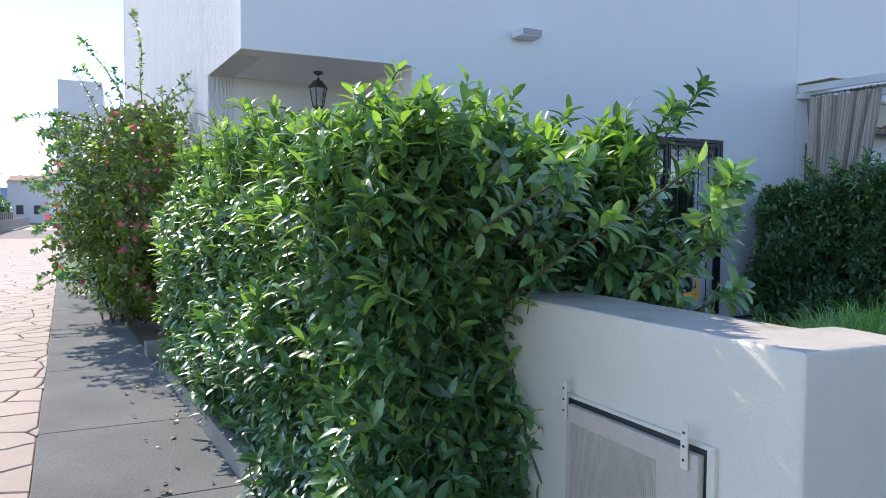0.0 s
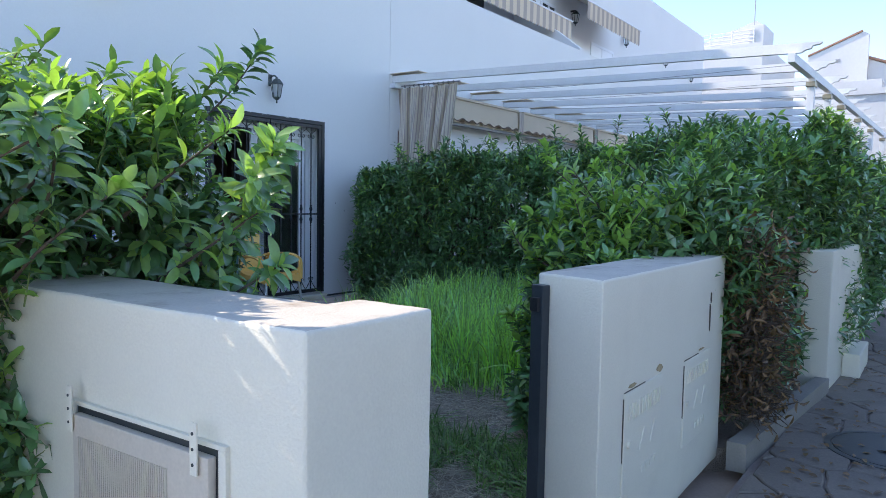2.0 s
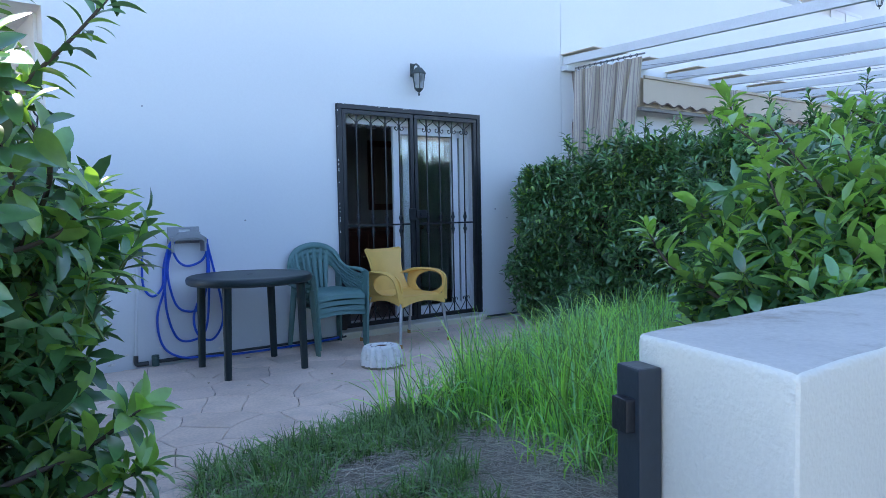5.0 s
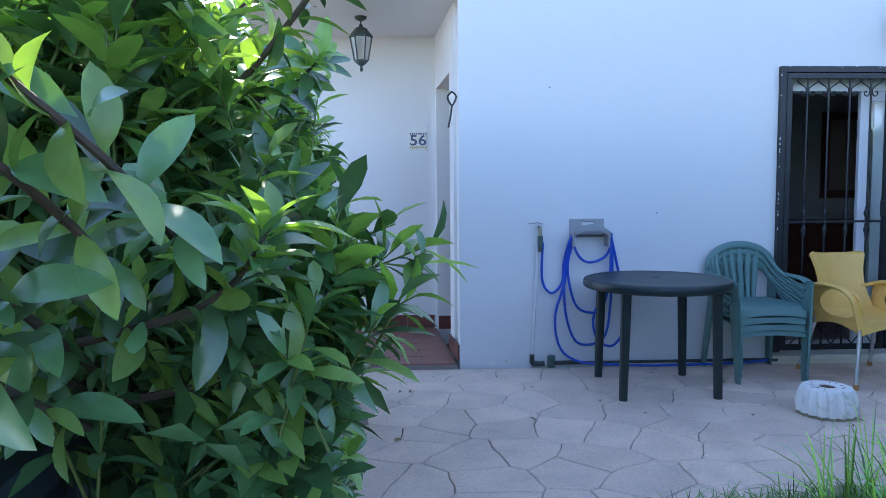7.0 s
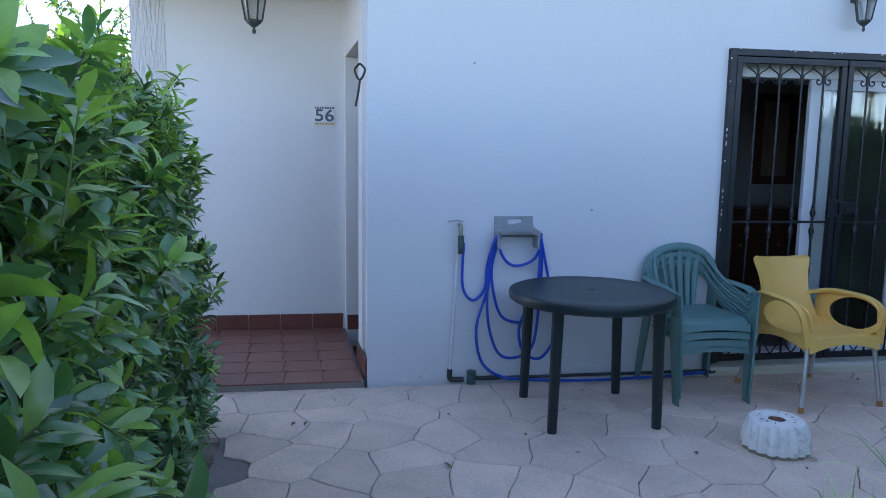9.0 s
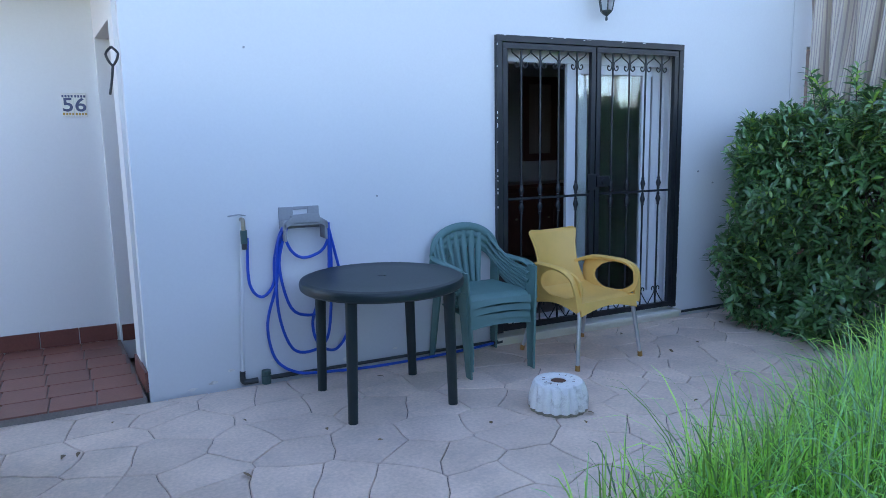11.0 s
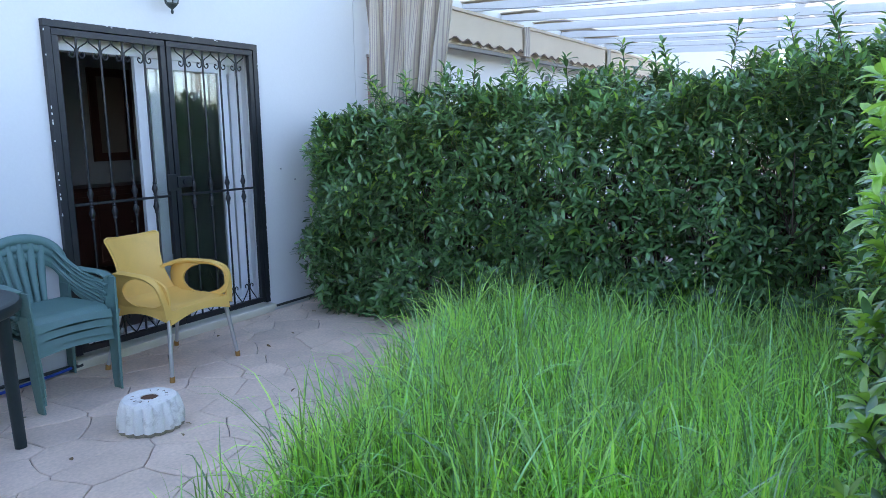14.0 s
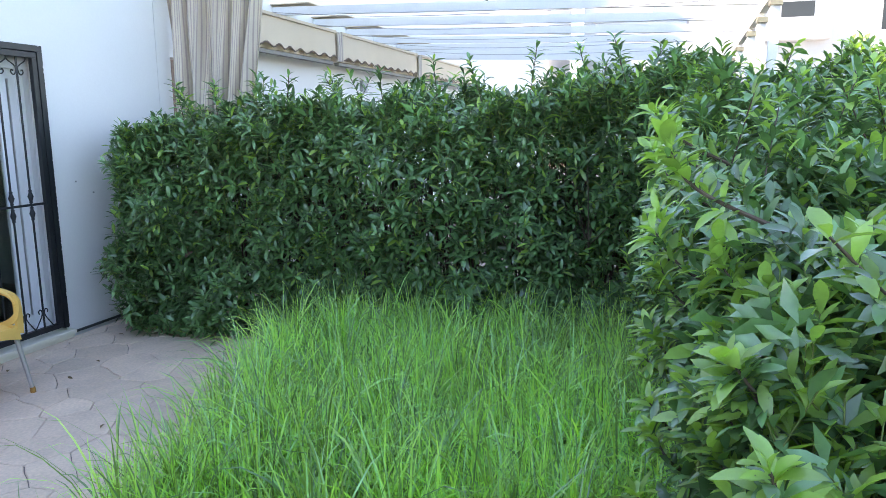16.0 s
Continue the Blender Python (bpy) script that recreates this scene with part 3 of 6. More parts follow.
# meter cupboard in the wall's street face
mb = thing("meter_cupboard", "ribbed grey plastic meter door hung on two straps", "meter box", 1.421, 1.85, 0.0)
mb.rotation_euler = (0, 0, radians(2))
part("frame", boxes((-0.012, 0.004, -0.31, -0.285, 0.1, 0.70), (-0.012, 0.004, 0.285, 0.31, 0.1, 0.70), (-0.012, 0.004, -0.31, 0.31, 0.70, 0.712), bevel=0.002), M_WALL_OLD, mb)
# dark sheet proud of the wall, painted in for the shaded gap round the door
part("recess", boxes((-0.0075, 0.002, -0.285, 0.285, 0.1, 0.70)), M_DARKPL, mb)
bm = boxes((-0.030, -0.007, -0.274, 0.270, 0.10, 0.684), bevel=0.004)
part("door", bm, M_METER, mb)
bm = bmesh.new()
for i in range(44):
    y = -0.13 + i * 0.0085
    box(bm, -0.0345, -0.029, y, y + 0.0045, 0.13, 0.63)
part("ribs", bm, M_METER, mb)
for y in (-0.235, 0.27):
    bm = boxes((-0.040, -0.034, y - 0.012, y + 0.012, 0.64, 0.76), bevel=0.003)
    st = part("strap", bm, M_WALL_OLD, mb)
    # dark discs on the strap stand in for the shade inside its holes
    bm = bmesh.new()
    for z in (0.665, 0.70, 0.735):
        cyl(bm, (-0.0415, y, z), (-0.039, y, z), 0.004, seg=8)
    part("hole", bm, M_DARKPL, st)["kind"] = "stuff"
# embossed covers on the pier
for cx, w, z0, z1 in ((3.13, 0.42, 0.16, 0.56), (3.85, 0.40, 0.15, 0.55)):
    cv = thing("service_cover", "painted-over embossed meter cover on the pier", "meter cover", cx, 1.222, 0, group="covers on the pier")
    part("plate", boxes((-w / 2, w / 2, -0.008, 0.01, z0, z1), bevel=0.005), M_WALL_OLD, cv)
    # raised dark strips paint the shade of the groove along the plate's edge
    part("gap", boxes((-w / 2 - 0.003, -w / 2, -0.004, 0.01, z0 + 0.14, z1 - 0.02), (-w / 2, -w / 2 + 0.22, -0.004, 0.01, z1, z1 + 0.003)), M_CRACK_GAP, cv)
    bm = bmesh.new()
    for i in range(11):
        x = -w / 2 + 0.04 + i * (w - 0.08) / 10
        box(bm, x, x + 0.012, -0.012, -0.006, z1 - 0.11, z1 - 0.05)
    for x in (-0.05, 0.07):
        cyl(bm, (x, -0.009, z1 - 0.25), (x + 0.05, -0.009, z1 - 0.17), 0.004, seg=6)
    for i in range(4):
        box(bm, -0.02 + i * 0.05, i * 0.05, -0.011, -0.006, z0 + 0.05, z0 + 0.08)
    cyl(bm, (-w / 2 + 0.04, -0.018, z0 + 0.20), (-w / 2 + 0.04, -0.006, z0 + 0.20), 0.012, seg=12)
    part("embossing", bm, M_WALL_OLD, cv)["kind"] = "stuff"
for name_, m_, x, z, w, h_ in (("crack", M_CRACK_GAP, 4.045, 0.70, 0.010, 0.085), ("crack", M_CRACK_GAP, 4.055, 0.80, 0.006, 0.03), ("rust_stain", M_RUSTSTAIN, 3.31, 0.585, 0.035, 0.016), ("rust_stain", M_RUSTSTAIN, 3.0, 0.577, 0.05, 0.008), ("rust_stain", M_RUSTSTAIN, 3.92, 0.565, 0.05, 0.006)):
    rr = random.Random(int(x * 100))
    bm = bmesh.new()
    q = [(w * math.cos(a) * rr.uniform(0.6, 1.1), h_ * math.sin(a) * rr.uniform(0.6, 1.1)) for a in np.linspace(0, 2 * math.pi, 13)[:-1]]
    f = bm.faces.new([bm.verts.new((x - 2.70 + a, -0.0045, z + b)) for a, b in q])
    g = bmesh.ops.extrude_face_region(bm, geom=[f])
    bmesh.ops.translate(bm, verts=[v for v in g["geom"] if isinstance(v, bmesh.types.BMVert)], vec=(0, 0.008, 0))
    bmesh.ops.recalc_face_normals(bm, faces=bm.faces)
    part(name_, bm, m_, W2)
gp = thing("gate_post", "dark steel gate post on the pier's edge", "gate post", 2.772, 1.478, 0, -16)
part("post", boxes((-0.040, 0.0, -0.028, 0.028, -0.05, 0.955), bevel=0.004), M_GATE, gp)
part("latch", boxes((-0.056, -0.038, -0.018, 0.018, 0.86, 0.91), bevel=0.003), M_BLACK, gp)
gl = thing("garden_gate", "dark steel gate standing open against the wall", "gate", 1.905, 1.60, 0, 3)
part("frame", boxes((-0.025, 0.02, 0.0, 1.0, 0.90, 0.955), (-0.025, 0.02, 0.0, 1.0, 0.03, 0.08), (-0.025, 0.02, 0.0, 0.05, 0.08, 0.90), (-0.025, 0.02, 0.95, 1.0, 0.08, 0.90), bevel=0.003), M_GATE, gl)
part("panel", boxes((-0.010, 0.003, 0.05, 0.95, 0.08, 0.90)), M_GATE, gl)
for z in (0.2, 0.75):
    part("hinge", cyl(bmesh.new(), (-0.02, -0.018, z), (-0.02, -0.018, z + 0.1), 0.014, seg=12), M_BLACK, gl)
    part("hinge_plate", boxes((-0.10, -0.012, -0.03, -0.022, z + 0.02, z + 0.08)), M_BLACK, gl)

# ---- porch ----
pf = tagged(link("porch_floor", prism(bmesh.new(), [(west(FY), FY - 0.03), (px(FY) - 0.02, FY - 0.03), (px(PY), PY), (west(PY), PY)], -0.1, 0.035), M_JOINT),
            "terracotta-tiled porch floor", "floor", kind="structure")
T = 0.245
for i in range(7):
    for j in range(6):
        y0 = FY - 0.025 + j * T
        x1 = px(y0 + T / 2) - 0.03 - i * T
        x0 = x1 - T + 0.008
        y1 = min(y0 + T - 0.008, PY - 0.005)
        if x0 < west(y0) or y1 - y0 < 0.05:
            continue
        part("tile", boxes((x0, x1, y0, y1, 0.03, 0.045), bevel=0.003), M_TERRA, pf)
for k in range(6):
    x1 = px(PY) - 0.02 - k * 0.255
    tagged(link("baseboard_tile", boxes((x1 - 0.25, x1, PY - 0.016, PY - 0.002, 0.047, 0.168), bevel=0.003), M_SKIRT, pf), "")
tagged(link("baseboard_recess", boxes((px(N1) + 0.01, px(N1) + 0.24, N1 - 0.014, N1 - 0.002, 0.047, 0.168)), M_SKIRT), "dark terracotta skirting", "skirting", kind="structure")
tagged(link("baseboard_side", prism(bmesh.new(), [(px(FY + 0.02) - 0.014, FY + 0.02), (px(FY + 0.02) + 0.004, FY + 0.02), (px(N0) + 0.004, N0), (px(N0) - 0.014, N0)], 0.047, 0.168), M_SKIRT), "dark terracotta skirting", "skirting", kind="structure")
door_e = thing("door_entrance", "plain dark wooden entrance door in the recess", "door", px(7.5) + 0.22, 7.5, 0.045)
part("door_leaf", boxes((0, 0.05, -0.37, 0.47, 0.0, 2.19)), M_WOOD, door_e)

# ---- street kerb, slabs ----
kb = tagged(link("garden_kerb", prism(bmesh.new(), [(kx(2.1), 2.1), (kx(2.1) + 0.11, 2.1), (kx(6.3) + 0.11, 6.3), (kx(6.3), 6.3)], -0.1, 0.07), M_KERB),
            "low pale concrete kerb under the hedge", "kerb", kind="structure")
tagged(link("garden_kerb_end", prism(bmesh.new(), [(kx(7.2) - 0.03, 7.2), (kx(7.2) + 0.4, 7.2), (kx(7.4) + 0.4, 7.42), (kx(7.4) - 0.03, 7.42)], -0.1, 0.07), M_KERB),
       "short pale kerb stone", "kerb", kind="structure")
tagged(link("front_kerb", prism(bmesh.new(), [(4.20, 1.055), (6.04, 0.905), (6.04, 0.995), (4.20, 1.15)], -0.1, 0.05), M_KERB),
       "low concrete kerb below the front hedge", "kerb", kind="structure")

# ---- hedges ----
HA = hedge("hedge", "tall glossy green hedge beside the pavement", 3, (1.48, 2.38), (1.06, 6.15), 1.45, 1.34, 1.63, 1.72, zlo=0.10, density=200, leaf=0.096, lw=0.030, young=0.58, rough=0.14, spikes=42, spike_h=0.20)
HB = hedge("hedge", "dense dark green boundary hedge against the house", 11, (7.60, 6.36), (7.98, 1.9), 1.50, 1.2, 1.67, 1.97, zlo=0.08, density=210, leaf=0.094, lw=0.028, young=0.16, rough=0.19, spikes=30, spike_h=0.22, inner=0.5)
HC = hedge("hedge", "broad green front hedge behind the pier", 23, (4.28, 1.72), (7.7, 1.55), 0.90, 1.5, 1.36, 1.95, zlo=0.16, density=185, leaf=0.094, lw=0.029, young=0.26, rough=0.17, spikes=18, spike_h=0.18, inner=0.6)
HD = hedge("hedge", "low leafy shoulder of the front hedge", 29, (3.66, 1.78), (4.2, 1.76), 0.55, 0.8, 1.02, 1.35, zlo=0.10, density=300, leaf=0.084, lw=0.030, young=0.65, rough=0.10, spikes=6, spike_h=0.2)

# ---- furniture ----


def round_table(x, y):
    t = thing("garden_table", "round dark green plastic garden table", "table", x, y, 0)
    bm = lathe(bmesh.new(), [(0.02, 0.712), (0.428, 0.716), (0.432, 0.672), (0.456, 0.668), (0.468, 0.678), (0.472, 0.704), (0.464, 0.722), (0.446, 0.729), (0.435, 0.727), (0.30, 0.729), (0.025, 0.730), (0.022, 0.718)], 72)
    part("tabletop", bm, M_TABLE, t, smooth=True)
    # solid dark disc in place of an open hole, its shade given as colour
    part("parasol_hole_disc", cyl(bmesh.new(), (0, 0, 0.718), (0, 0, 0.732), 0.021, seg=20), M_DARKPL, t)
    for sx_, sy_ in ((-1, -1), (1, -1), (-1, 1), (1, 1)):
        bm = bmesh.new()
        cyl(bm, (0.285 * sx_, 0.285 * sy_, 0.70), (0.30 * sx_, 0.29 * sy_, 0.0), 0.033, 0.027, seg=16)
        part("leg", bm, M_TABLE, t, smooth=True)
    return t


round_table(3.943, 6.053)


def yellow_chair(x, y, rz):
    c = thing("armchair", "yellow plastic armchair with aluminium legs by the door", "chair", x, y, 0, rz)

    def seat(u, v):
        xx = (u - 0.5) * 0.47
        yy = -0.25 + v * 0.46
        z = 0.435 - 0.018 * math.cos((u - 0.5) * math.pi) * math.sin(v * math.pi) - 0.03 * max(0, 0.15 - v) / 0.15 + 0.02 * max(0, v - 0.85) / 0.15
        return (xx, yy, z)
    bm = sheet(bmesh.new(), seat, 14, 14, 0.012)
    part("seat", bm, M_YELLOW, c, smooth=True)

    def back(u, v):
        w = 0.235 - 0.055 * math.sin(min(v, 1) * math.pi * 0.95)
        w -= 0.035 * (1 - math.sqrt(max(0, 1 - (max(0, v - 0.92) / 0.08) ** 2)))
        xx = (u - 0.5) * 2 * w
        yy = 0.205 + 0.11 * v + 0.045 * (1 - ((u - 0.5) * 2) ** 2)
        return (xx, yy, 0.43 + 0.41 * v + 0.012 * ((u - 0.5) * 2) ** 2 * v)
    part("backrest", sheet(bmesh.new(), back, 16, 32, 0.013), M_YELLOW, c, smooth=True)

    def apron(u, v):
        xx = (u - 0.5) * 0.50
        return (xx, -0.252 - 0.012 * v, 0.435 - (0.085 - 0.045 * math.sin(u * math.pi)) * v)
    part("front_apron", sheet(bmesh.new(), apron, 16, 4, 0.012), M_YELLOW, c, smooth=True)
    for s in (-1, 1):
        def side(u, v):
            return (s * (0.235 + 0.012 * v), -0.25 + u * 0.47, 0.44 - (0.085 - 0.04 * math.sin(u * math.pi)) * v)
        part("side_apron", sheet(bmesh.new(), side, 14, 4, 0.012), M_YELLOW, c, smooth=True)

        def arm(u, v):
            th = spline([(s * 0.205, 0.265, 0.60), (s * 0.25, 0.16, 0.635), (s * 0.275, 0.0, 0.640), (s * 0.285, -0.13, 0.632), (s * 0.285, -0.215, 0.59), (s * 0.270, -0.245, 0.50), (s * 0.255, -0.255, 0.38)], 6)
            p = th[min(int(round(u * (len(th) - 1))), len(th) - 1)]
            w = 0.026 + 0.03 * max(0, 0.25 - u) / 0.25
            return (p.x + (v - 0.5) * 2 * w * (1 if u < 0.62 else 0.9), p.y, p.z + (0.010 * (1 - ((v - 0.5) * 2) ** 2)))
        part("armrest", sheet(bmesh.new(), arm, 36, 6, 0.020), M_YELLOW, c, smooth=True)

        def flank(u, v):
            # the side shell between seat and arm, with an oval opening
            a = 2 * math.pi * u
            ca, sa = math.cos(a), math.sin(a)
            hole = (-0.055 + 0.192 * ca - 0.02 * sa, 0.533 + 0.097 * sa)
            k = (abs(ca) ** 3.2 + abs(sa) ** 3.2) ** (-1 / 3.2)
            rim = (-0.01 + 0.262 * ca * k, 0.533 + 0.112 * sa * k)
            y, z = hole[0] + (rim[0] - hole[0]) * v, hole[1] + (rim[1] - hole[1]) * v
            return (s * (0.236 + 0.20 * max(0, z - 0.43) * (0.35 + 0.65 * min(1, max(0, (0.22 - y) / 0.25)))), y, z)
        part("side_shell", sheet(bmesh.new(), flank, 48, 4, 0.014), M_YELLOW, c, smooth=True)
        for yy, y0 in ((-0.275, -0.235), (0.30, 0.19)):
            leg = part("leg", tube(bmesh.new(), [(s * 0.235, y0, 0.41), (s * 0.285, yy, 0.02)], [0.016, 0.012], 12), M_ALU, c, smooth=True)
            part("foot", cyl(bmesh.new(), (s * 0.283, yy, 0.035), (s * 0.286, yy * 1.005, 0.0), 0.0155, 0.0165, seg=14), M_FOOT, leg)
    return c


yellow_chair(5.462, 6.183, 5.5)


def green_chair(z):
    c = thing("stacking_chair", "faded green plastic garden chair in a stack", "chair", 4.757, 6.345, z, 0, group="stacked garden chairs")

    def seat(u, v):
        w = 0.205 + 0.03 * (1 - v)
        zz = 0.40 - 0.016 * math.sin(u * math.pi) * math.sin(v * math.pi) - 0.05 * max(0, 0.18 - v) ** 2 / 0.03
        return ((u - 0.5) * 2 * w, -0.235 + v * 0.43, zz)
    part("seat", sheet(bmesh.new(), seat, 12, 14, 0.010), M_GREEN, c, smooth=True)

    def apron(u, v):
        return ((u - 0.5) * 0.475, -0.236 - 0.012 * v, 0.372 - v * (0.055 - 0.02 * math.sin(u * math.pi)))
    part("front_rail", sheet(bmesh.new(), apron, 14, 3, 0.010), M_GREEN, c, smooth=True)

    def rim(f):
        # the arch of the back from arm to arm
        a = math.pi * f
        return Vector((-0.255 * math.cos(a), 0.235 + 0.035 * math.sin(a), 0.60 + 0.215 * math.sin(a) ** 0.8))
    arch = [rim(i / 24) for i in range(25)]
    pts = [(-0.275, -0.20, 0.565), (-0.285, -0.10, 0.585), (-0.275, 0.08, 0.59)] + arch + [(0.275, 0.08, 0.59), (0.285, -0.10, 0.585), (0.275, -0.20, 0.565)]
    bm = tube(bmesh.new(), spline(pts, 3), 0.031, 10, flat=0.55)
    part("back_arch", bm, M_GREEN, c, smooth=True)
    for k in range(5):
        f = 0.5 + (k - 2) * 0.085
        top = rim(f)
        low = Vector(((k - 2) * 0.042, 0.195, 0.40))
        wd = [0.015, 0.019, 0.022, 0.022]
        part("back_slat", tube(bmesh.new(), [low, low.lerp(top, 0.35) + Vector((0, 0.008, 0)), low.lerp(top, 0.7) + Vector((0, 0.008, 0)), top], wd, 8, flat=0.4), M_GREEN, c, smooth=True)
    for s in (-1, 1):
        for k in range(3):
            t0 = rim(0.5 + s * (0.27 + 0.075 * k))
            mid = Vector((s * (0.235 + 0.012 * k), 0.13, 0.60 - 0.035 * k + 0.03))
            end = Vector((s * 0.268, -0.02 - 0.04 * k, 0.555 - 0.035 * k))
            part("side_slat", tube(bmesh.new(), spline([t0, mid, end, (s * 0.268, -0.16, 0.535 - 0.035 * k)], 5), 0.0145, 6, flat=0.8), M_GREEN, c, smooth=True)

        def post(u, v):
            ang = (v - 0.5) * 1.7
            w = 0.058 - 0.020 * u
            x = 0.245 + 0.028 * (1 - u) - 0.0 * u
            return (s * (x + 0.018 * math.cos(ang) - 0.02), -0.215 - 0.035 * u + w * math.sin(ang) * 1.25, 0.575 - 0.575 * u)
        part("front_leg", sheet(bmesh.new(), post, 16, 6, 0.012), M_GREEN, c, smooth=True)

        def rear(u, v):
            ang = (v - 0.5) * 1.7
            w = 0.056 - 0.018 * u
            return (s * (0.215 + 0.03 * u + 0.018 * math.cos(ang)), 0.20 + 0.07 * u + w * math.sin(ang) * 1.2, 0.60 - 0.60 * u)
        part("rear_leg", sheet(bmesh.new(), rear, 14, 6, 0.012), M_GREEN, c, smooth=True)
    return c


gc = green_chair(0.0)
SHRINK = Matrix.Diagonal((0.97, 1.0, 0.96, 1))
gc.matrix_world = gc.matrix_world @ SHRINK
for k in (1, 2, 3):
    copy_thing(gc, pose(4.757, 6.345 - 0.004 * k, 0.050 * k, 0, 0, 0) @ SHRINK)

blk = thing("parasol_base", "whitewashed fluted concrete parasol base on the patio", "parasol base", 4.735, 5.43, 0)
bm = bmesh.new()
rings = []
NB = 144
for z, r, fl in ((0.0, 0.158, 0.4), (0.018, 0.161, 0.9), (0.07, 0.157, 1.1), (0.120, 0.147, 0.8), (0.148, 0.142, 0.2), (0.160, 0.132, 0.0), (0.164, 0.055, 0.0), (0.160, 0.045, 0.0), (0.11, 0.042, 0)):
    ring = []
    for k in range(NB):
        a, q = 2 * math.pi * k / NB, r + fl * 0.021 * (abs(math.sin(k * math.pi / 8)) - 0.6)
        w = 0.004 * noise.noise(Vector((math.cos(a) * 3, math.sin(a) * 3, z * 20)))
        ring.append(bm.verts.new(((q + w) * math.cos(a), (q + w) * math.sin(a), z)))
    rings.append(ring)
for r_i, (q, s) in enumerate(zip(rings, rings[1:])):
    for k in range(NB):
        f = bm.faces.new((q[k], q[(k + 1) % NB], s[(k + 1) % NB], s[k]))
        f.material_index = 1 if r_i == 0 else 0
bm.faces.new(rings[0][::-1])
part("body", bm, [M_CONC, M_MOSS], blk, smooth=True)
bm = bmesh.new()
bmesh.ops.create_circle(bm, cap_ends=True, radius=0.044, segments=24, matrix=Matrix.Translation((0, 0, 0.155)))
part("pipe_hole", bm, M_RUST, blk, "rusty socket")
bm = bmesh.new()
for k in range(14):
    if k in (3, 4, 10, 11):
        continue
    a = 2 * math.pi * k / 14
    q = bmesh.ops.create_cube(bm, size=1, matrix=Matrix.Translation((0.085 * math.cos(a), 0.085 * math.sin(a), 0.1625)) @ Matrix.Rotation(a, 4, "Z") @ Matrix.Diagonal((0.016, 0.004, 0.003, 1)))
part("raised_lettering", bm, M_RUST, blk)["kind"] = "stuff"

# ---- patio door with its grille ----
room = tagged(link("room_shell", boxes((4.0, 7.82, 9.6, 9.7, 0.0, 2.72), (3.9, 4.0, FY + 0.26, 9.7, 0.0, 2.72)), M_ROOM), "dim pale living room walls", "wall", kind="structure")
tagged(link("room_floor", boxes((4.0, 7.83, FY + 0.26, 9.6, -0.05, 0.085)), M_ROOMFLOOR), "dark tiled living room floor", "floor", kind="structure")
cb = thing("sideboard", "dark red-brown wooden sideboard in the room", "sideboard", 6.80, 9.33, 0.085)
part("body", boxes((-0.9, 0.9, -0.22, 0.22, 0.06, 0.85), bevel=0.008), M_WOOD, cb)
part("top", boxes((-0.94, 0.94, -0.25, 0.25, 0.85, 0.89), bevel=0.006), M_WOOD, cb)
for i in range(4):
    d_ = part("door", boxes((-0.86 + i * 0.44, -0.46 + i * 0.44, -0.235, -0.22, 0.12, 0.80), bevel=0.004), M_WOOD, cb)
    part("knob", cyl(bmesh.new(), (-0.5 + i * 0.44, -0.255, 0.5), (-0.5 + i * 0.44, -0.235, 0.5), 0.012, seg=10), M_BRASS, d_)
pc = thing("wall_picture", "dark framed picture on the room wall", "picture", 7.38, 9.596, 1.22)
part("frame", boxes((-0.25, 0.25, -0.03, 0.0, 0.0, 0.09), (-0.25, 0.25, -0.03, 0.0, 0.91, 1.0), (-0.25, -0.16, -0.03, 0.0, 0.09, 0.91), (0.16, 0.25, -0.03, 0.0, 0.09, 0.91)), M_WOOD, pc)
part("canvas", boxes((-0.16, 0.16, -0.012, -0.002, 0.09, 0.91)), M_ROOMFLOOR, pc)
vz = thing("vase", "small dark vase on the sideboard", "vase", 6.55, 9.35, 0.975)
part("body", lathe(bmesh.new(), [(0.05, 0.0), (0.085, 0.08), (0.06, 0.18), (0.035, 0.22), (0.045, 0.25)], 16), M_TILEB, vz, smooth=True)

sl = thing("sliding_door", "white aluminium sliding glass door, half open", "door", 0, FY + 0.14, 0, kind="structure")
part("door_frame", boxes((DX0, DX1, -0.02, 0.10, DZ1 - 0.16, DZ1), (DX0, DX1, -0.02, 0.10, DZ0 - 0.03, DZ0 + 0.03), (DX0, DX0 + 0.045, -0.02, 0.10, DZ0 + 0.03, DZ1 - 0.16), (DX1 - 0.05, DX1, -0.02, 0.10, DZ0 + 0.03, DZ1 - 0.16), bevel=0.003), M_WHITEALU, sl, "white frame with shutter box")
for x0, x1, y0 in ((5.76, 6.58, 0.0), (5.90, 6.73, 0.05)):
    lf = part("sash", boxes((x0, x0 + 0.085, y0, y0 + 0.035, 0.12, 2.04), (x1 - 0.085, x1, y0, y0 + 0.035, 0.12, 2.04), (x0 + 0.085, x1 - 0.085, y0, y0 + 0.035, 1.97, 2.04), (x0 + 0.085, x1 - 0.085, y0, y0 + 0.035, 0.12, 0.20), bevel=0.003), M_WHITEALU, sl)
    g_ = part("pane", boxes((x0 + 0.08, x1 - 0.08, y0 + 0.014, y0 + 0.020, 0.19, 1.98)), M_GLASS, lf)
    g_.visible_shadow = False
tagged(link("window_sill", boxes((DX0 - 0.02, DX1 + 0.03, FY - 0.07, FY + 0.12, 0.035, 0.066), (DX0 - 0.02, DX1 + 0.03, FY - 0.045, FY, -0.02, 0.035), bevel=0.006), M_WALL_OLD), "pale worn door sill", "sill", kind="structure")

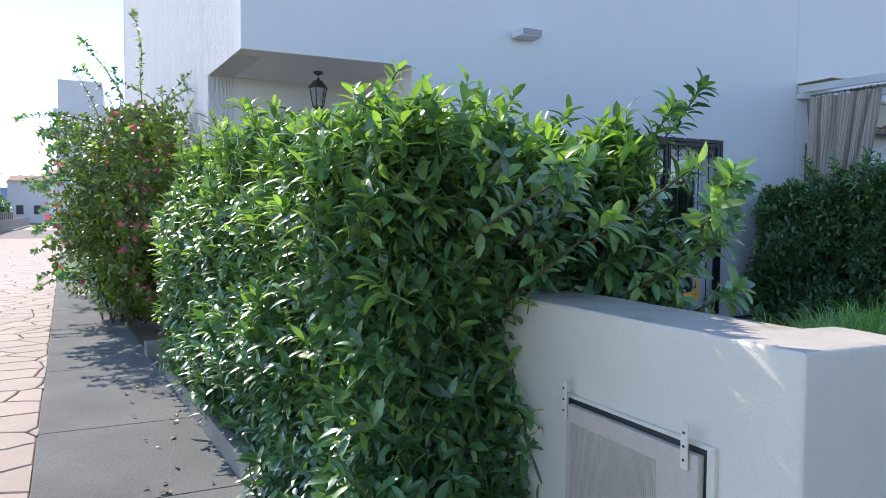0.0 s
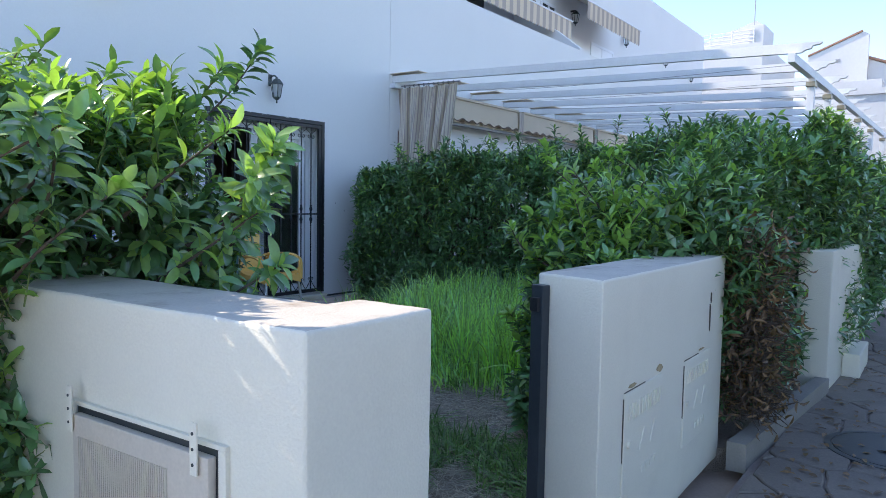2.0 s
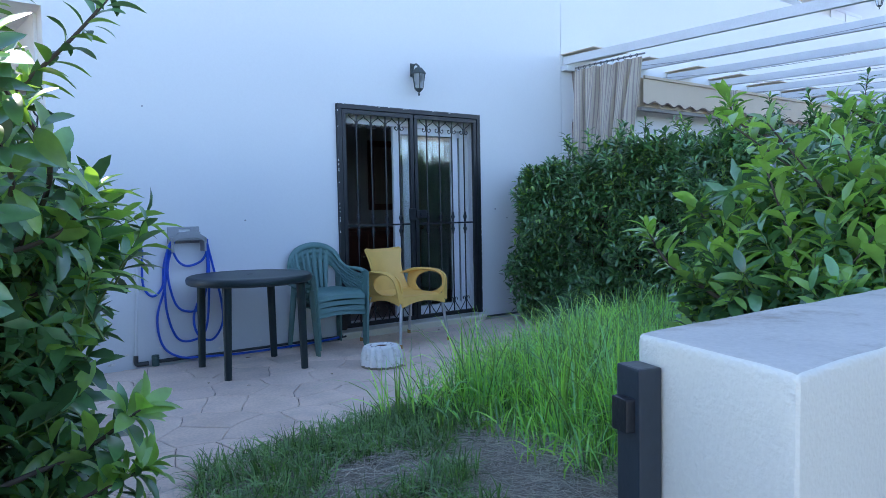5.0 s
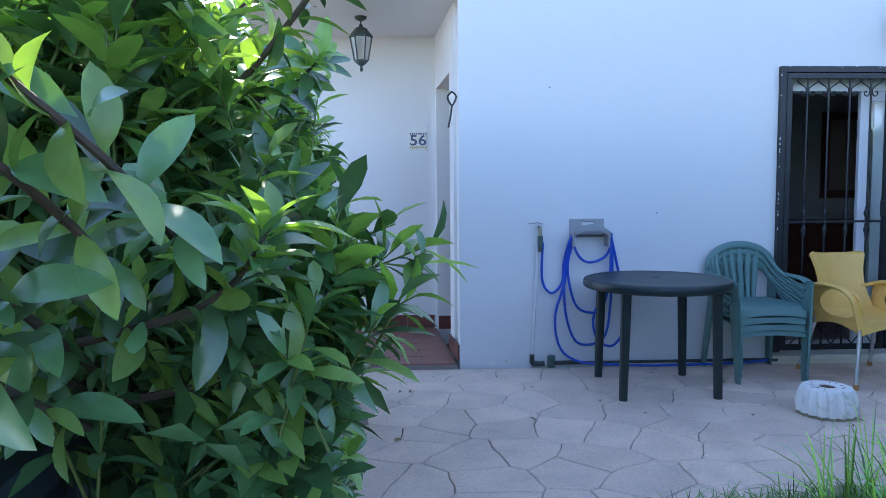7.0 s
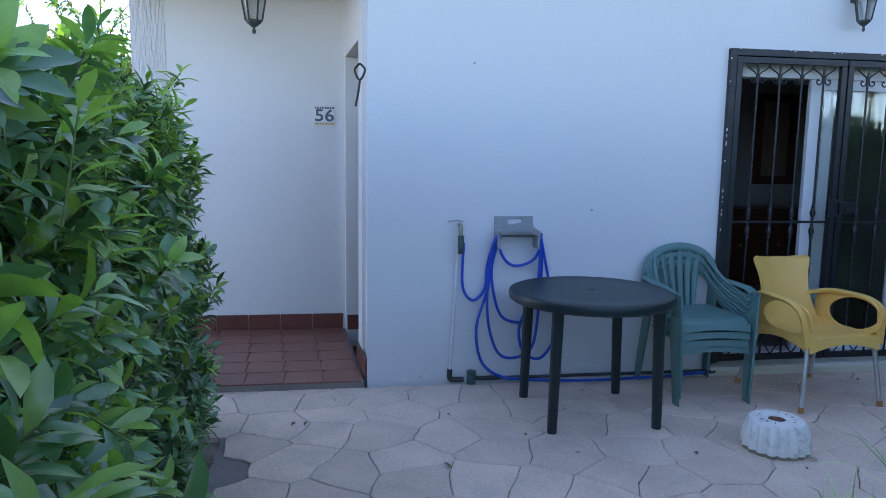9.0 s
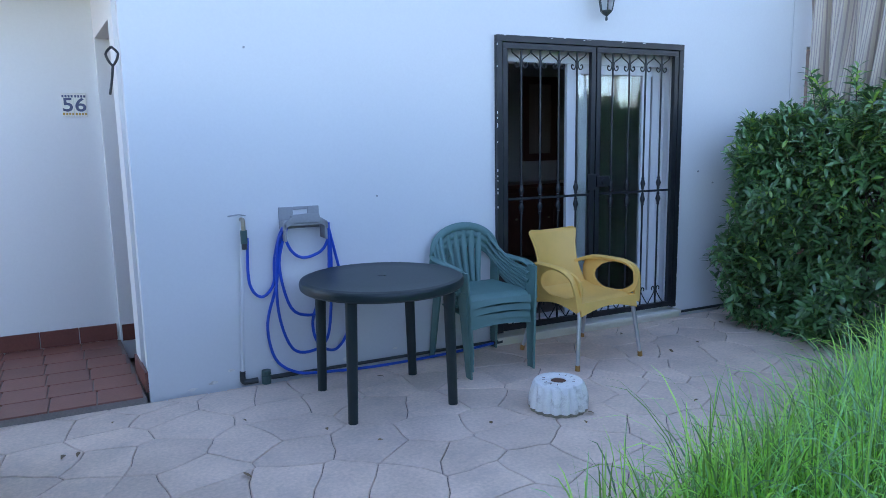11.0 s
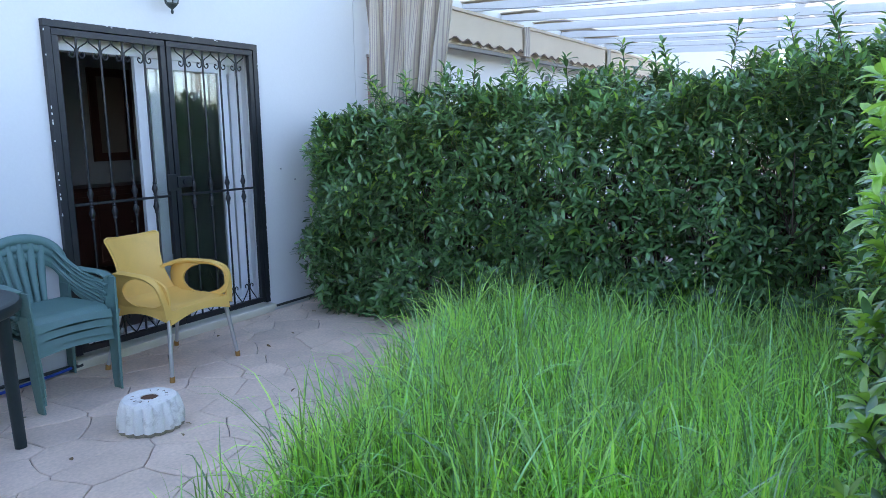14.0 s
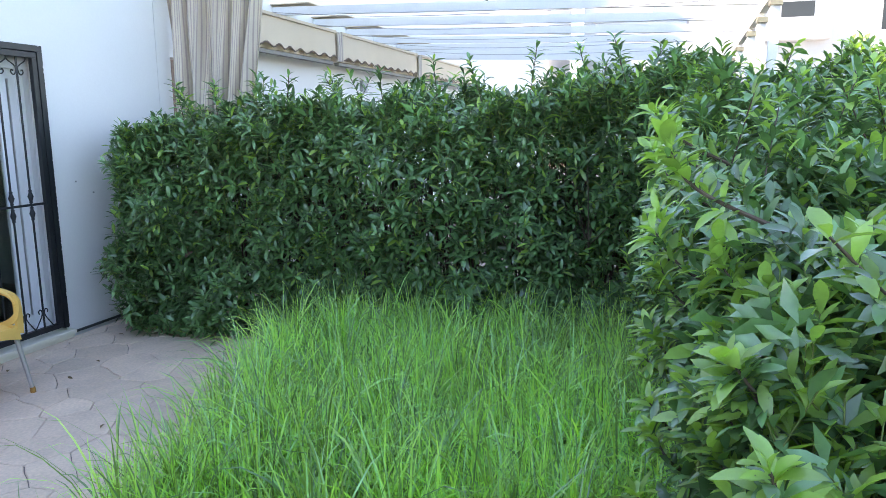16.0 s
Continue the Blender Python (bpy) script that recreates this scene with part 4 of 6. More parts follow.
gr = thing("door_grille", "black wrought-iron security grille over the patio door", "grille", (DX0 + DX1) / 2, FY, 0)
G0 = (DX0 + DX1) / 2
xa, xb = DX0 - G0, DX1 - G0
part("outer_frame", boxes((xa, xb, -0.035, 0.015, DZ1 - 0.045, DZ1), (xa, xa + 0.045, -0.035, 0.015, DZ0, DZ1 - 0.045), (xb - 0.045, xb, -0.035, 0.015, DZ0, DZ1 - 0.045), bevel=0.003), M_BLACK, gr)
for s0, s1 in ((xa + 0.05, -0.005), (0.005, xb - 0.05)):
    leaf = part("leaf_frame", boxes((s0, s1, -0.030, 0.005, DZ1 - 0.09, DZ1 - 0.05), (s0, s1, -0.030, 0.005, DZ0 + 0.01, DZ0 + 0.05), (s0, s0 + 0.04, -0.030, 0.005, DZ0 + 0.05, DZ1 - 0.09), (s1 - 0.04, s1, -0.030, 0.005, DZ0 + 0.05, DZ1 - 0.09), bevel=0.003), M_BLACK, gr)
    part("cross_bar", boxes((s0 + 0.04, s1 - 0.04, -0.018, -0.008, 1.055, 1.072)), M_BLACK, leaf)
    w_ = (s1 - s0 - 0.08)
    for k in range(4):
        x = s0 + 0.04 + w_ * (k + 0.75) / 4.5
        bm = cyl(bmesh.new(), (x, -0.013, DZ0 + 0.05), (x, -0.013, DZ1 - 0.09), 0.0075, seg=10)
        for z in (1.00, 1.125):
            lathe(bm, [(0.008, -0.050), (0.014, -0.043), (0.010, -0.034), (0.021, 0.0), (0.010, 0.034), (0.014, 0.043), (0.008, 0.050)], 12, (x, -0.013, z))
        part("bar", bm, M_BLACK, leaf, smooth=True)
        h = w_ / 9
        for s in (-1, 1):
            pts = [(x + s * h, -0.013, DZ1 - 0.09), (x + s * h * 0.9, -0.013, DZ1 - 0.115), (x + s * 0.015, -0.013, DZ1 - 0.155), (x + s * 0.012, -0.013, DZ1 - 0.195),
                   (x + s * 0.030, -0.013, DZ1 - 0.215), (x + s * 0.050, -0.013, DZ1 - 0.200), (x + s * 0.044, -0.013, DZ1 - 0.180), (x + s * 0.032, -0.013, DZ1 - 0.188)]
            part("scroll", tube(bmesh.new(), spline(pts, 4), 0.0045, 6), M_BLACK, leaf, smooth=True)
            pts = [(x + s * h, -0.013, DZ0 + 0.05), (x + s * h * 0.7, -0.013, DZ0 + 0.08), (x + s * 0.012, -0.013, DZ0 + 0.15), (x + s * 0.020, -0.013, DZ0 + 0.19), (x + s * 0.040, -0.013, DZ0 + 0.180), (x + s * 0.036, -0.013, DZ0 + 0.160)]
            part("scroll", tube(bmesh.new(), spline(pts, 4), 0.0045, 6), M_BLACK, leaf, smooth=True)
lk = part("lock", boxes((-0.075, 0.0, -0.045, -0.028, 1.10, 1.22), (0.01, 0.13, -0.045, -0.028, 1.12, 1.20), bevel=0.004), M_BLACK, gr)
part("knob", cyl(bmesh.new(), (0.07, -0.06, 1.16), (0.07, -0.044, 1.16), 0.022, seg=14), M_BLACK, lk)

rf = random.Random(33)
bm = bmesh.new()
for k in range(46):
    d = rf.uniform(0.004, 0.011)
    if k % 3 == 0:
        x, z = rf.uniform(xa, xb), DZ1 - rf.uniform(0.0, 0.008)
        box(bm, x, x + d * 1.6, -0.0365, -0.033, z - d * 0.5, z)
    else:
        x, z = (xa if k % 3 == 1 else xb - 0.005), rf.uniform(DZ0, DZ1)
        box(bm, x, x + 0.005, -0.0365, -0.033, z, z + d * 1.8)
part("paint_fleck", bm, M_WALL, gr, "white chips along the frame")["kind"] = "stuff"

# ---- lanterns ----


def lantern_body(t, z, s=1.0, down=True):
    """A six-sided lantern: roof, cage ribs, glass and tail, hanging below z."""
    def hexa(prof):
        return lathe(bmesh.new(), [(r * s, z + h * s) for r, h in prof], 6)
    part("roof", hexa([(0.10, -0.105), (0.098, -0.095), (0.065, -0.055), (0.045, -0.03), (0.02, -0.022), (0.012, 0.0)]), M_LANTERN, t)
    part("glass", hexa([(0.05, -0.285), (0.082, -0.107)]), M_FROST, t)
    part("base", hexa([(0.008, -0.375), (0.014, -0.36), (0.008, -0.335), (0.03, -0.32), (0.052, -0.30), (0.055, -0.285)]), M_LANTERN, t)
    for k in range(6):
        a = 2 * math.pi * k / 6
        part("rib", cyl(bmesh.new(), (0.055 * s * math.cos(a), 0.055 * s * math.sin(a), z - 0.29 * s), (0.088 * s * math.cos(a), 0.088 * s * math.sin(a), z - 0.10 * s), 0.006 * s, seg=6), M_LANTERN, t)


wl = thing("wall_lantern", "weathered green-black wall lantern above the patio door", "lamp", 5.91, FY - 0.12, 2.245)
lantern_body(wl, 0.37, 0.78)
part("bracket", tube(bmesh.new(), spline([(0, 0.115, 0.36), (0, 0.08, 0.385), (0, 0.04, 0.39), (0, 0.0, 0.365)], 5), 0.010, 8), M_LANTERN, wl, smooth=True)
part("back_plate", boxes((-0.022, 0.022, 0.105, 0.119, 0.28, 0.41), bevel=0.006), M_LANTERN, wl)
pl = thing("porch_lantern", "dark hanging lantern below the porch ceiling", "lamp", 1.95, 7.35, 2.285)
lantern_body(pl, 0.375, 1.0)
bm = bmesh.new()
for k in range(2):
    zc = 0.385 + k * 0.022
    ring = [(0.009 * math.cos(a) * (1 if k % 2 else 0.2), 0.009 * math.cos(a) * (0.2 if k % 2 else 1), zc + 0.014 * math.sin(a)) for a in np.linspace(0, 2 * math.pi, 11)]
    tube(bm, ring, 0.003, 5)
part("chain", bm, M_LANTERN, pl)
part("ceiling_rose", lathe(bmesh.new(), [(0.012, 0.40), (0.045, 0.415), (0.05, 0.434)], 20), M_LANTERN, pl)
sp = thing("security_light", "small white wall light high on the house front", "lamp", 3.93, FY, 3.10)
part("housing", boxes((-0.13, 0.13, -0.20, 0.0, 0.0, 0.085), bevel=0.012), M_PERG, sp)
part("lens", boxes((-0.11, 0.11, -0.205, -0.198, 0.01, 0.07)), M_GREY, sp)

# ---- number tiles and ornament ----
for k, ch in enumerate("56"):
    nt_ = thing("number_tile", "glazed house number tile reading " + ch, "tile", 2.37 + k * 0.080, PY - 0.003, 1.70, group="house number")
    part("tile_body", boxes((-0.039, 0.039, -0.010, 0.0, 0.0, 0.165), bevel=0.002), M_TILEW, nt_)
    cu = bpy.data.curves.new("digit", "FONT")
    cu.body, cu.size, cu.align_x, cu.extrude, cu.offset = ch, 0.132, "CENTER", 0.0008, 0.0022
    tx = new("digit_source", cu)
    me = bpy.data.meshes.new_from_object(tx.evaluated_get(bpy.context.evaluated_depsgraph_get()))
    bpy.data.objects.remove(tx)
    me.materials.clear()
    me.materials.append(M_TILEB)
    dg = new("digit", me)
    dg.parent = nt_
    dg.matrix_local = pose(0, -0.012, 0.040, 90, 0, 0) @ Matrix.Diagonal((1.15, 1, 1, 1))
    for z in (0.012, 0.135):
        bm = bmesh.new()
        for i in range(4):
            box(bm, -0.035 + i * 0.019, -0.022 + i * 0.019, -0.0115, -0.009, z, z + 0.016)
        part("border", bm, M_TILEO if z < 0.1 else M_TILEB, nt_)["kind"] = "stuff"
ko = thing("iron_key", "black iron key ornament hung in the porch", "ornament", px(6.74) - 0.035, 6.74, 1.775, 62)
part("key", tube(tube(bmesh.new(), spline([(0, 0, 0.26), (0, 0.035, 0.22), (0, 0, 0.16), (0, -0.035, 0.22), (0, 0, 0.26)], 5), 0.007, 6), spline([(0, 0, 0.16), (0, 0.012, 0.08), (0, 0.03, 0.0)], 3), 0.007, 6), M_BLACK, ko)

# ---- tap, hose and bracket ----


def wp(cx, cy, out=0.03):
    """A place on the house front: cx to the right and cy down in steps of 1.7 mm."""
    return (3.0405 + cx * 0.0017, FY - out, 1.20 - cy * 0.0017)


hs = thing("garden_hose", "blue garden hose looped over a wall bracket", "hose", 0, 0, 0)
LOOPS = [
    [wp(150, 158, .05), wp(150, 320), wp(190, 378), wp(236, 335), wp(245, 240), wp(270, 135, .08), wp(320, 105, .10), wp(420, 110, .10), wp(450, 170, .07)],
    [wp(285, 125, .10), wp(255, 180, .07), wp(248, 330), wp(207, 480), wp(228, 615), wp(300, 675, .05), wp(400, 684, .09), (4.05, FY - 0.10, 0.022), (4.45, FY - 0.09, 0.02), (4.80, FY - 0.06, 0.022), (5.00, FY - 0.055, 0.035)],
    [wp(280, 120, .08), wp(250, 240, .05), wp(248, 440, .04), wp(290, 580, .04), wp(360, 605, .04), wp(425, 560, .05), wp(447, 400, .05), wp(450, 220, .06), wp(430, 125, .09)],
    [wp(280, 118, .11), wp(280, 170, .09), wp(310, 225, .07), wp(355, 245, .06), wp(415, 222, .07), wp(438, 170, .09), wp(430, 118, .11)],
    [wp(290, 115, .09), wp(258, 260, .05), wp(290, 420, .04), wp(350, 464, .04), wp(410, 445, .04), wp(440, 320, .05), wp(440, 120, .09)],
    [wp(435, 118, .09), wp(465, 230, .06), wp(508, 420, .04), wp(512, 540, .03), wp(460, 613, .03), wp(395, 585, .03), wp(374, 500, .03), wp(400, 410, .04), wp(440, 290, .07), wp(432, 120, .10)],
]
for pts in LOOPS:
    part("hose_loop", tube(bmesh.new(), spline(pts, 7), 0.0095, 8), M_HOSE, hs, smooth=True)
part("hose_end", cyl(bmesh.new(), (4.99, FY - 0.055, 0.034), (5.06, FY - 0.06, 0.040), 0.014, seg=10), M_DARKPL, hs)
br = thing("hose_bracket", "grey plastic hose bracket screwed to the wall", "hose bracket", 3.635, FY, 0.945)
part("back_plate", boxes((-0.135, -0.045, -0.012, 0.0, 0.02, 0.155), (0.045, 0.12, -0.012, 0.0, 0.02, 0.155), (-0.045, 0.045, -0.012, 0.0, 0.02, 0.105), (-0.045, 0.045, -0.012, 0.0, 0.135, 0.155), bevel=0.004), M_GREY, br)
part("saddle", sheet(bmesh.new(), lambda u, v: ((u - 0.5) * 0.26, -0.015 - 0.11 * v, 0.085 - 0.05 * (2 * u - 1) ** 2 + 0.015 * v), 14, 6, 0.010), M_GREY, br, smooth=True)
part("front_lip", sheet(bmesh.new(), lambda u, v: ((u - 0.5) * 0.28, -0.125, 0.09 - 0.06 * (2 * u - 1) ** 2 + 0.04 * v - 0.01), 14, 3, 0.010), M_GREY, br, smooth=True)
part("tray", boxes((-0.12, 0.12, -0.12, -0.014, 0.045, 0.075), (-0.09, 0.09, -0.128, -0.118, 0.06, 0.115), bevel=0.008), M_GREY, br)
for x in (-0.125, 0.128):
    part("horn", boxes((x - 0.008, x + 0.008, -0.13, -0.012, -0.045, 0.07), bevel=0.004), M_GREY, br)
tp_ = thing("garden_tap", "brass garden tap with lever and hose coupling", "tap", 3.275, FY, 0.95)
part("spout", tube(bmesh.new(), spline([(0, 0, 0.09), (0, -0.05, 0.09), (0, -0.06, 0.06), (0, -0.06, 0.02)], 4), 0.013, 10), M_BRASS, tp_, smooth=True)
part("lever", tube(bmesh.new(), [(0.02, -0.04, 0.115), (-0.02, -0.045, 0.125), (-0.085, -0.05, 0.118)], 0.0045, 6), M_GREY, tp_)
part("coupling", cyl(bmesh.new(), (0, -0.06, -0.05), (0, -0.06, 0.03), 0.020, seg=14), M_VALVE, tp_)
part("hose_nut", cyl(bmesh.new(), (0, -0.06, -0.085), (0, -0.06, -0.05), 0.017, seg=12), M_DARKPL, tp_)
rp = thing("water_pipe", "white water pipe with dark valve at the wall foot", "pipe", 3.225, FY, 0)
part("riser", cyl(bmesh.new(), (0.045, -0.018, 0.98), (0.0, -0.018, 0.09), 0.011, seg=10), M_WALL, rp, smooth=True)
part("elbow", tube(bmesh.new(), spline([(0, -0.018, 0.10), (0, -0.02, 0.04), (0.03, -0.022, 0.03), (0.09, -0.022, 0.03)], 4), 0.018, 10), M_DARKPL, rp, smooth=True)
part("valve", lathe(bmesh.new(), [(0.028, 0.0), (0.03, 0.05), (0.024, 0.055), (0.03, 0.06), (0.028, 0.085)], 14, (0.14, -0.035, 0.005)), M_VALVE, rp)
part("run", cyl(bmesh.new(), (0.17, -0.022, 0.035), (0.34, -0.022, 0.035), 0.015, seg=10), M_DARKPL, rp)
part("black_line", cyl(bmesh.new(), (0.34, -0.012, 0.03), (4.60, -0.012, 0.03), 0.011, seg=8), M_DARKPL, rp)

# ---- grass ----


def in_poly(pts, poly):
    x, y = pts[:, 0], pts[:, 1]
    r = np.zeros(len(pts), bool)
    for i, a in enumerate(poly):
        b = poly[i - 1]
        if a[1] == b[1]:
            continue
        r ^= ((a[1] > y) != (b[1] > y)) & (x < (b[0] - a[0]) * (y - a[1]) / (b[1] - a[1]) + a[0])
    return r


def blades(rng, xy, h, w, lean, material, name, parent, heading=None):
    """Grass blades of five joints that arch over; neighbours lean alike unless headings are given."""
    n = len(xy)
    p3 = np.column_stack([xy, np.zeros(n)])
    a = rng.uniform(0, 2 * math.pi, n) * 0.8 + 2.0 * lumps(p3, 15, 0.35) if heading is None else heading
    dirn = np.column_stack([np.cos(a), np.sin(a)])
    lean = lean * rng.uniform(0.1, 1.6, n)
    bend = (lean * h)[:, None]
    twist = a + math.pi / 2 + rng.normal(size=n) * 0.5
    side = np.column_stack([np.cos(twist), np.sin(twist)]) * (w / 2)[:, None]
    tilt = w * rng.uniform(-0.35, 0.35, n)
    sag = np.clip(lean - 0.3, 0, 1)
    v = []
    for f, ww in ((0, 0.7), (0.25, 1.0), (0.5, 1.0), (0.72, 0.8), (0.88, 0.5)):
        c = np.column_stack([xy + dirn * bend * f ** 2, h * (f - 0.5 * sag * f ** 3) - 0.03])
        off = np.column_stack([side * ww, tilt * ww])
        v += [c - off, c + off]
    v.append(np.column_stack([xy + dirn * bend * 1.1, h * (1 - 0.68 * sag) - 0.03]))
    v = np.stack(v, 1).reshape(-1, 3)
    t = np.array([[0, 1, 3], [0, 3, 2], [2, 3, 5], [2, 5, 4], [4, 5, 7], [4, 7, 6], [6, 7, 9], [6, 9, 8], [8, 9, 10]])
    tris = (t[None] + (np.arange(n) * 11)[:, None, None]).reshape(-1, 3)
    pick = (rng.random(n) < 0.35).astype(int) if material is M_GRASS else np.zeros(n, int)
    ob = new(name, tri_mesh(name, v, tris, [material, M_GRASS_COOL], np.repeat(pick, 9)))
    ob.parent = parent
    return ob


def tufts(rng, centres, count, spread, h0, h1, w0, w1, lean, name, parent):
    """Clumps of long blades that fan out from their centres."""
    c = np.repeat(centres, count, 0)
    n = len(c)
    a = rng.uniform(0, 2 * math.pi, n)
    r = spread * np.sqrt(rng.random(n))
    xy = c + np.column_stack([np.cos(a), np.sin(a)]) * r[:, None]
    grow = np.repeat(rng.uniform(0.75, 1.2, len(centres)), count)
    ob = blades(rng, xy, rng.uniform(h0, h1, n) * grow, rng.uniform(w0, w1, n), lean, M_GRASS, name, parent, a + rng.normal(size=n) * 0.5)
    ob["kind"] = "stuff"
    return ob


LAWN = [(3.1, 1.6), (3.35, 3.0), (3.25, 4.0), (3.9, 4.32), (5.1, 4.25), (6.4, 4.65), (7.45, 4.95), (7.9, 5.0), (7.9, 1.5), (3.6, 1.5)]
rng = np.random.default_rng(77)
lawn = thing("tall_grass", "overgrown bright green grass in front of the patio", "grass", 0, 0, 0, kind="stuff")
xy = np.column_stack([rng.uniform(2.9, 7.9, 30000), rng.uniform(1.5, 5.0, 30000)])
xy = xy[in_poly(xy, LAWN)]
tuft = lumps(np.column_stack([xy, np.zeros(len(xy))]), 5, 0.35)
tall = np.clip((xy[:, 0] - 4.15) / 0.8 + np.clip(xy[:, 1] - 3.6, 0, 0.5) * 0.4 * (xy[:, 0] > 3.7), 0, 1)
keep = rng.random(len(xy)) < np.clip(tall * 1.3, 0.0, 1.0)
xy, tuft, tall = xy[keep], tuft[keep], tall[keep]
h = (0.36 + 0.15 * tuft) * (0.35 + 0.65 * tall) * np.clip(1.05 - 0.3 * np.clip(xy[:, 1] - 4.2, 0, 1), 0.7, 1.05) * rng.uniform(0.4, 1.25, len(xy))
blades(rng, xy, h, rng.uniform(0.006, 0.012, len(xy)), 0.75, M_GRASS, "blades", lawn)["kind"] = "stuff"
tc_ = xy[rng.choice(len(xy), 1500, replace=False)]
tc_ = tc_[tc_[:, 0] > 4.45]
tufts(rng, tc_, 11, 0.05, 0.34, 0.60, 0.005, 0.010, 0.5, "tall_tufts", lawn)
edge = np.array([(3.95, 4.20), (4.6, 4.20), (5.1, 4.28), (5.7, 4.45), (6.4, 4.66), (7.0, 4.86), (7.4, 5.02)])
along = rng.uniform(0, len(edge) - 1.001, 85)
ei = along.astype(int)
ec = edge[ei] + (edge[ei + 1] - edge[ei]) * (along - ei)[:, None] + rng.normal(size=(85, 2)) * np.array([0.06, 0.05])
tufts(rng, ec, 7, 0.05, 0.22, 0.46, 0.005, 0.010, 0.6, "edge_tufts", lawn)
E_ = np.column_stack([rng.uniform(2.62, 4.4, 22000), rng.uniform(1.5, 4.35, 22000)])
E_ = E_[in_poly(E_, [(2.64, 1.6), (2.60, 3.3), (2.9, 4.1), (3.9, 4.32), (4.4, 4.3), (4.4, 3.0), (4.2, 1.6)])]
E_ = E_[lumps(np.column_stack([E_, np.zeros(len(E_))]), 9, 0.3) + 1.2 * (E_[:, 1] > 3.75) > 0.1]
blades(rng, E_, 0.11 * rng.uniform(0.4, 1.5, len(E_)), rng.uniform(0.004, 0.007, len(E_)), 1.1, M_TURF, "low_blades", lawn)
st_n = 15000
sxy = np.column_stack([rng.uniform(2.62, 4.5, st_n), rng.uniform(1.5, 4.0, st_n), rng.uniform(-0.03, 0.005, st_n)])
ang = rng.uniform(0, 6.28, st_n)
end = sxy + np.column_stack([np.cos(ang), np.sin(ang), rng.uniform(-0.1, 0.25, st_n)]) * rng.uniform(0.04, 0.13, st_n)[:, None]
sv, stt = sticks(sxy, end, np.full((st_n, 1), 0.0016), np.full((st_n, 1), 0.001))
straw = tagged(new("straw", tri_mesh("straw", sv, stt, [M_STRAW])), "dry cut straw on the soil", "straw", kind="stuff")

# ---- neighbour's front, pergola, curtain and awning ----
bm = boxes((8.035, 9.0, FY, FY + 0.26, 2.25, 2.6), (8.035, 8.22, FY, FY + 0.26, -0.1, 2.25), (9.0, 30.0, FY, FY + 0.26, -0.1, 2.6), (8.035, 30.0, FY, FY + 0.26, 2.6, 4.42))
tagged(link("wall_neighbour", bm, M_WALL), "white rendered front of the next house", "wall", kind="structure")
nd = thing("door_neighbour", "dark brown wooden door of the next house", "door", 8.61, FY + 0.1, 0, kind="structure")
part("door_leaf", boxes((-0.38, 0.38, 0, 0.05, 0, 2.24)), M_WOOD, nd)
bm = boxes((8.2, 30.0, 8.6, 8.85, 4.2, 8.0), (8.03, 30, FY + 0.26, 8.6, 4.05, 4.15), (29.8, 30.0, 8.85, 15, 0, 8.0), (29.8, 30.0, FY + 0.26, 8.6, 0, 4.05))
up_ = tagged(link("wall_upper", bm, M_WALL), "white set-back upper storey of the terrace row", "wall", kind="structure")
bm = prism(bmesh.new(), [(14.7, FY + 0.27), (14.9, FY + 0.27), (14.9, 8.58), (14.7, 8.58)], 4.16, [4.6, 4.6, 5.9, 5.9])
tagged(link("wall_terrace_side", bm, M_WALL), "sloping white terrace dividing wall", "wall", kind="structure")
for x0, x1, z0, z1 in ((11.9, 13.5, 5.1, 6.1), (19.0, 20.6, 5.0, 5.75), (16.0, 16.8, 4.3, 6.2)):
    wn_ = thing("window_upper", "white-framed upper window with dark glass", "window", 0, 8.6, 0, kind="structure")
    part("window_frame", boxes((x0, x1, -0.03, -0.002, z0, z0 + 0.07), (x0, x1, -0.03, -0.002, z1 - 0.07, z1), (x0, x0 + 0.07, -0.03, -0.002, z0 + 0.07, z1 - 0.07), (x1 - 0.07, x1, -0.03, -0.002, z0 + 0.07, z1 - 0.07), ((x0 + x1) / 2 - 0.04, (x0 + x1) / 2 + 0.04, -0.03, -0.002, z0 + 0.07, z1 - 0.07)), M_WHITEALU, wn_)
    part("pane", boxes((x0 + 0.07, x1 - 0.07, -0.014, -0.003, z0 + 0.07, z1 - 0.07)), M_DARKPL if z1 > 6.05 else M_WHITEALU, wn_)


def striped_awning(x0, x1, z):
    a = thing("striped_awning", "beige and cream striped balcony awning", "awning", x0, 8.58, z, group="balcony awnings")
    n = int((x1 - x0) / 0.14)
    for i in range(n):
        m = M_AWN if i % 2 else M_STRIPE
        xa_, xb_ = i * 0.14, (i + 1) * 0.14
        bm = sheet(bmesh.new(), lambda u, v: (xa_ + (xb_ - xa_) * u, -1.05 * min(v / 0.8, 1), -0.55 * min(v / 0.8, 1) - max(0, v - 0.8) / 0.2 * (0.40 + 0.05 * math.sin(math.pi * u))), 2, 10, 0.006)
        part("stripe", bm, m, a)
    part("roller", cyl(bmesh.new(), (0, -0.04, 0.03), (x1 - x0, -0.04, 0.03), 0.05, seg=10), M_AWNTRIM, a)
    part("front_bar", cyl(bmesh.new(), (0, -1.05, -0.55), (x1 - x0, -1.05, -0.55), 0.02, seg=8), M_WHITEALU, a)


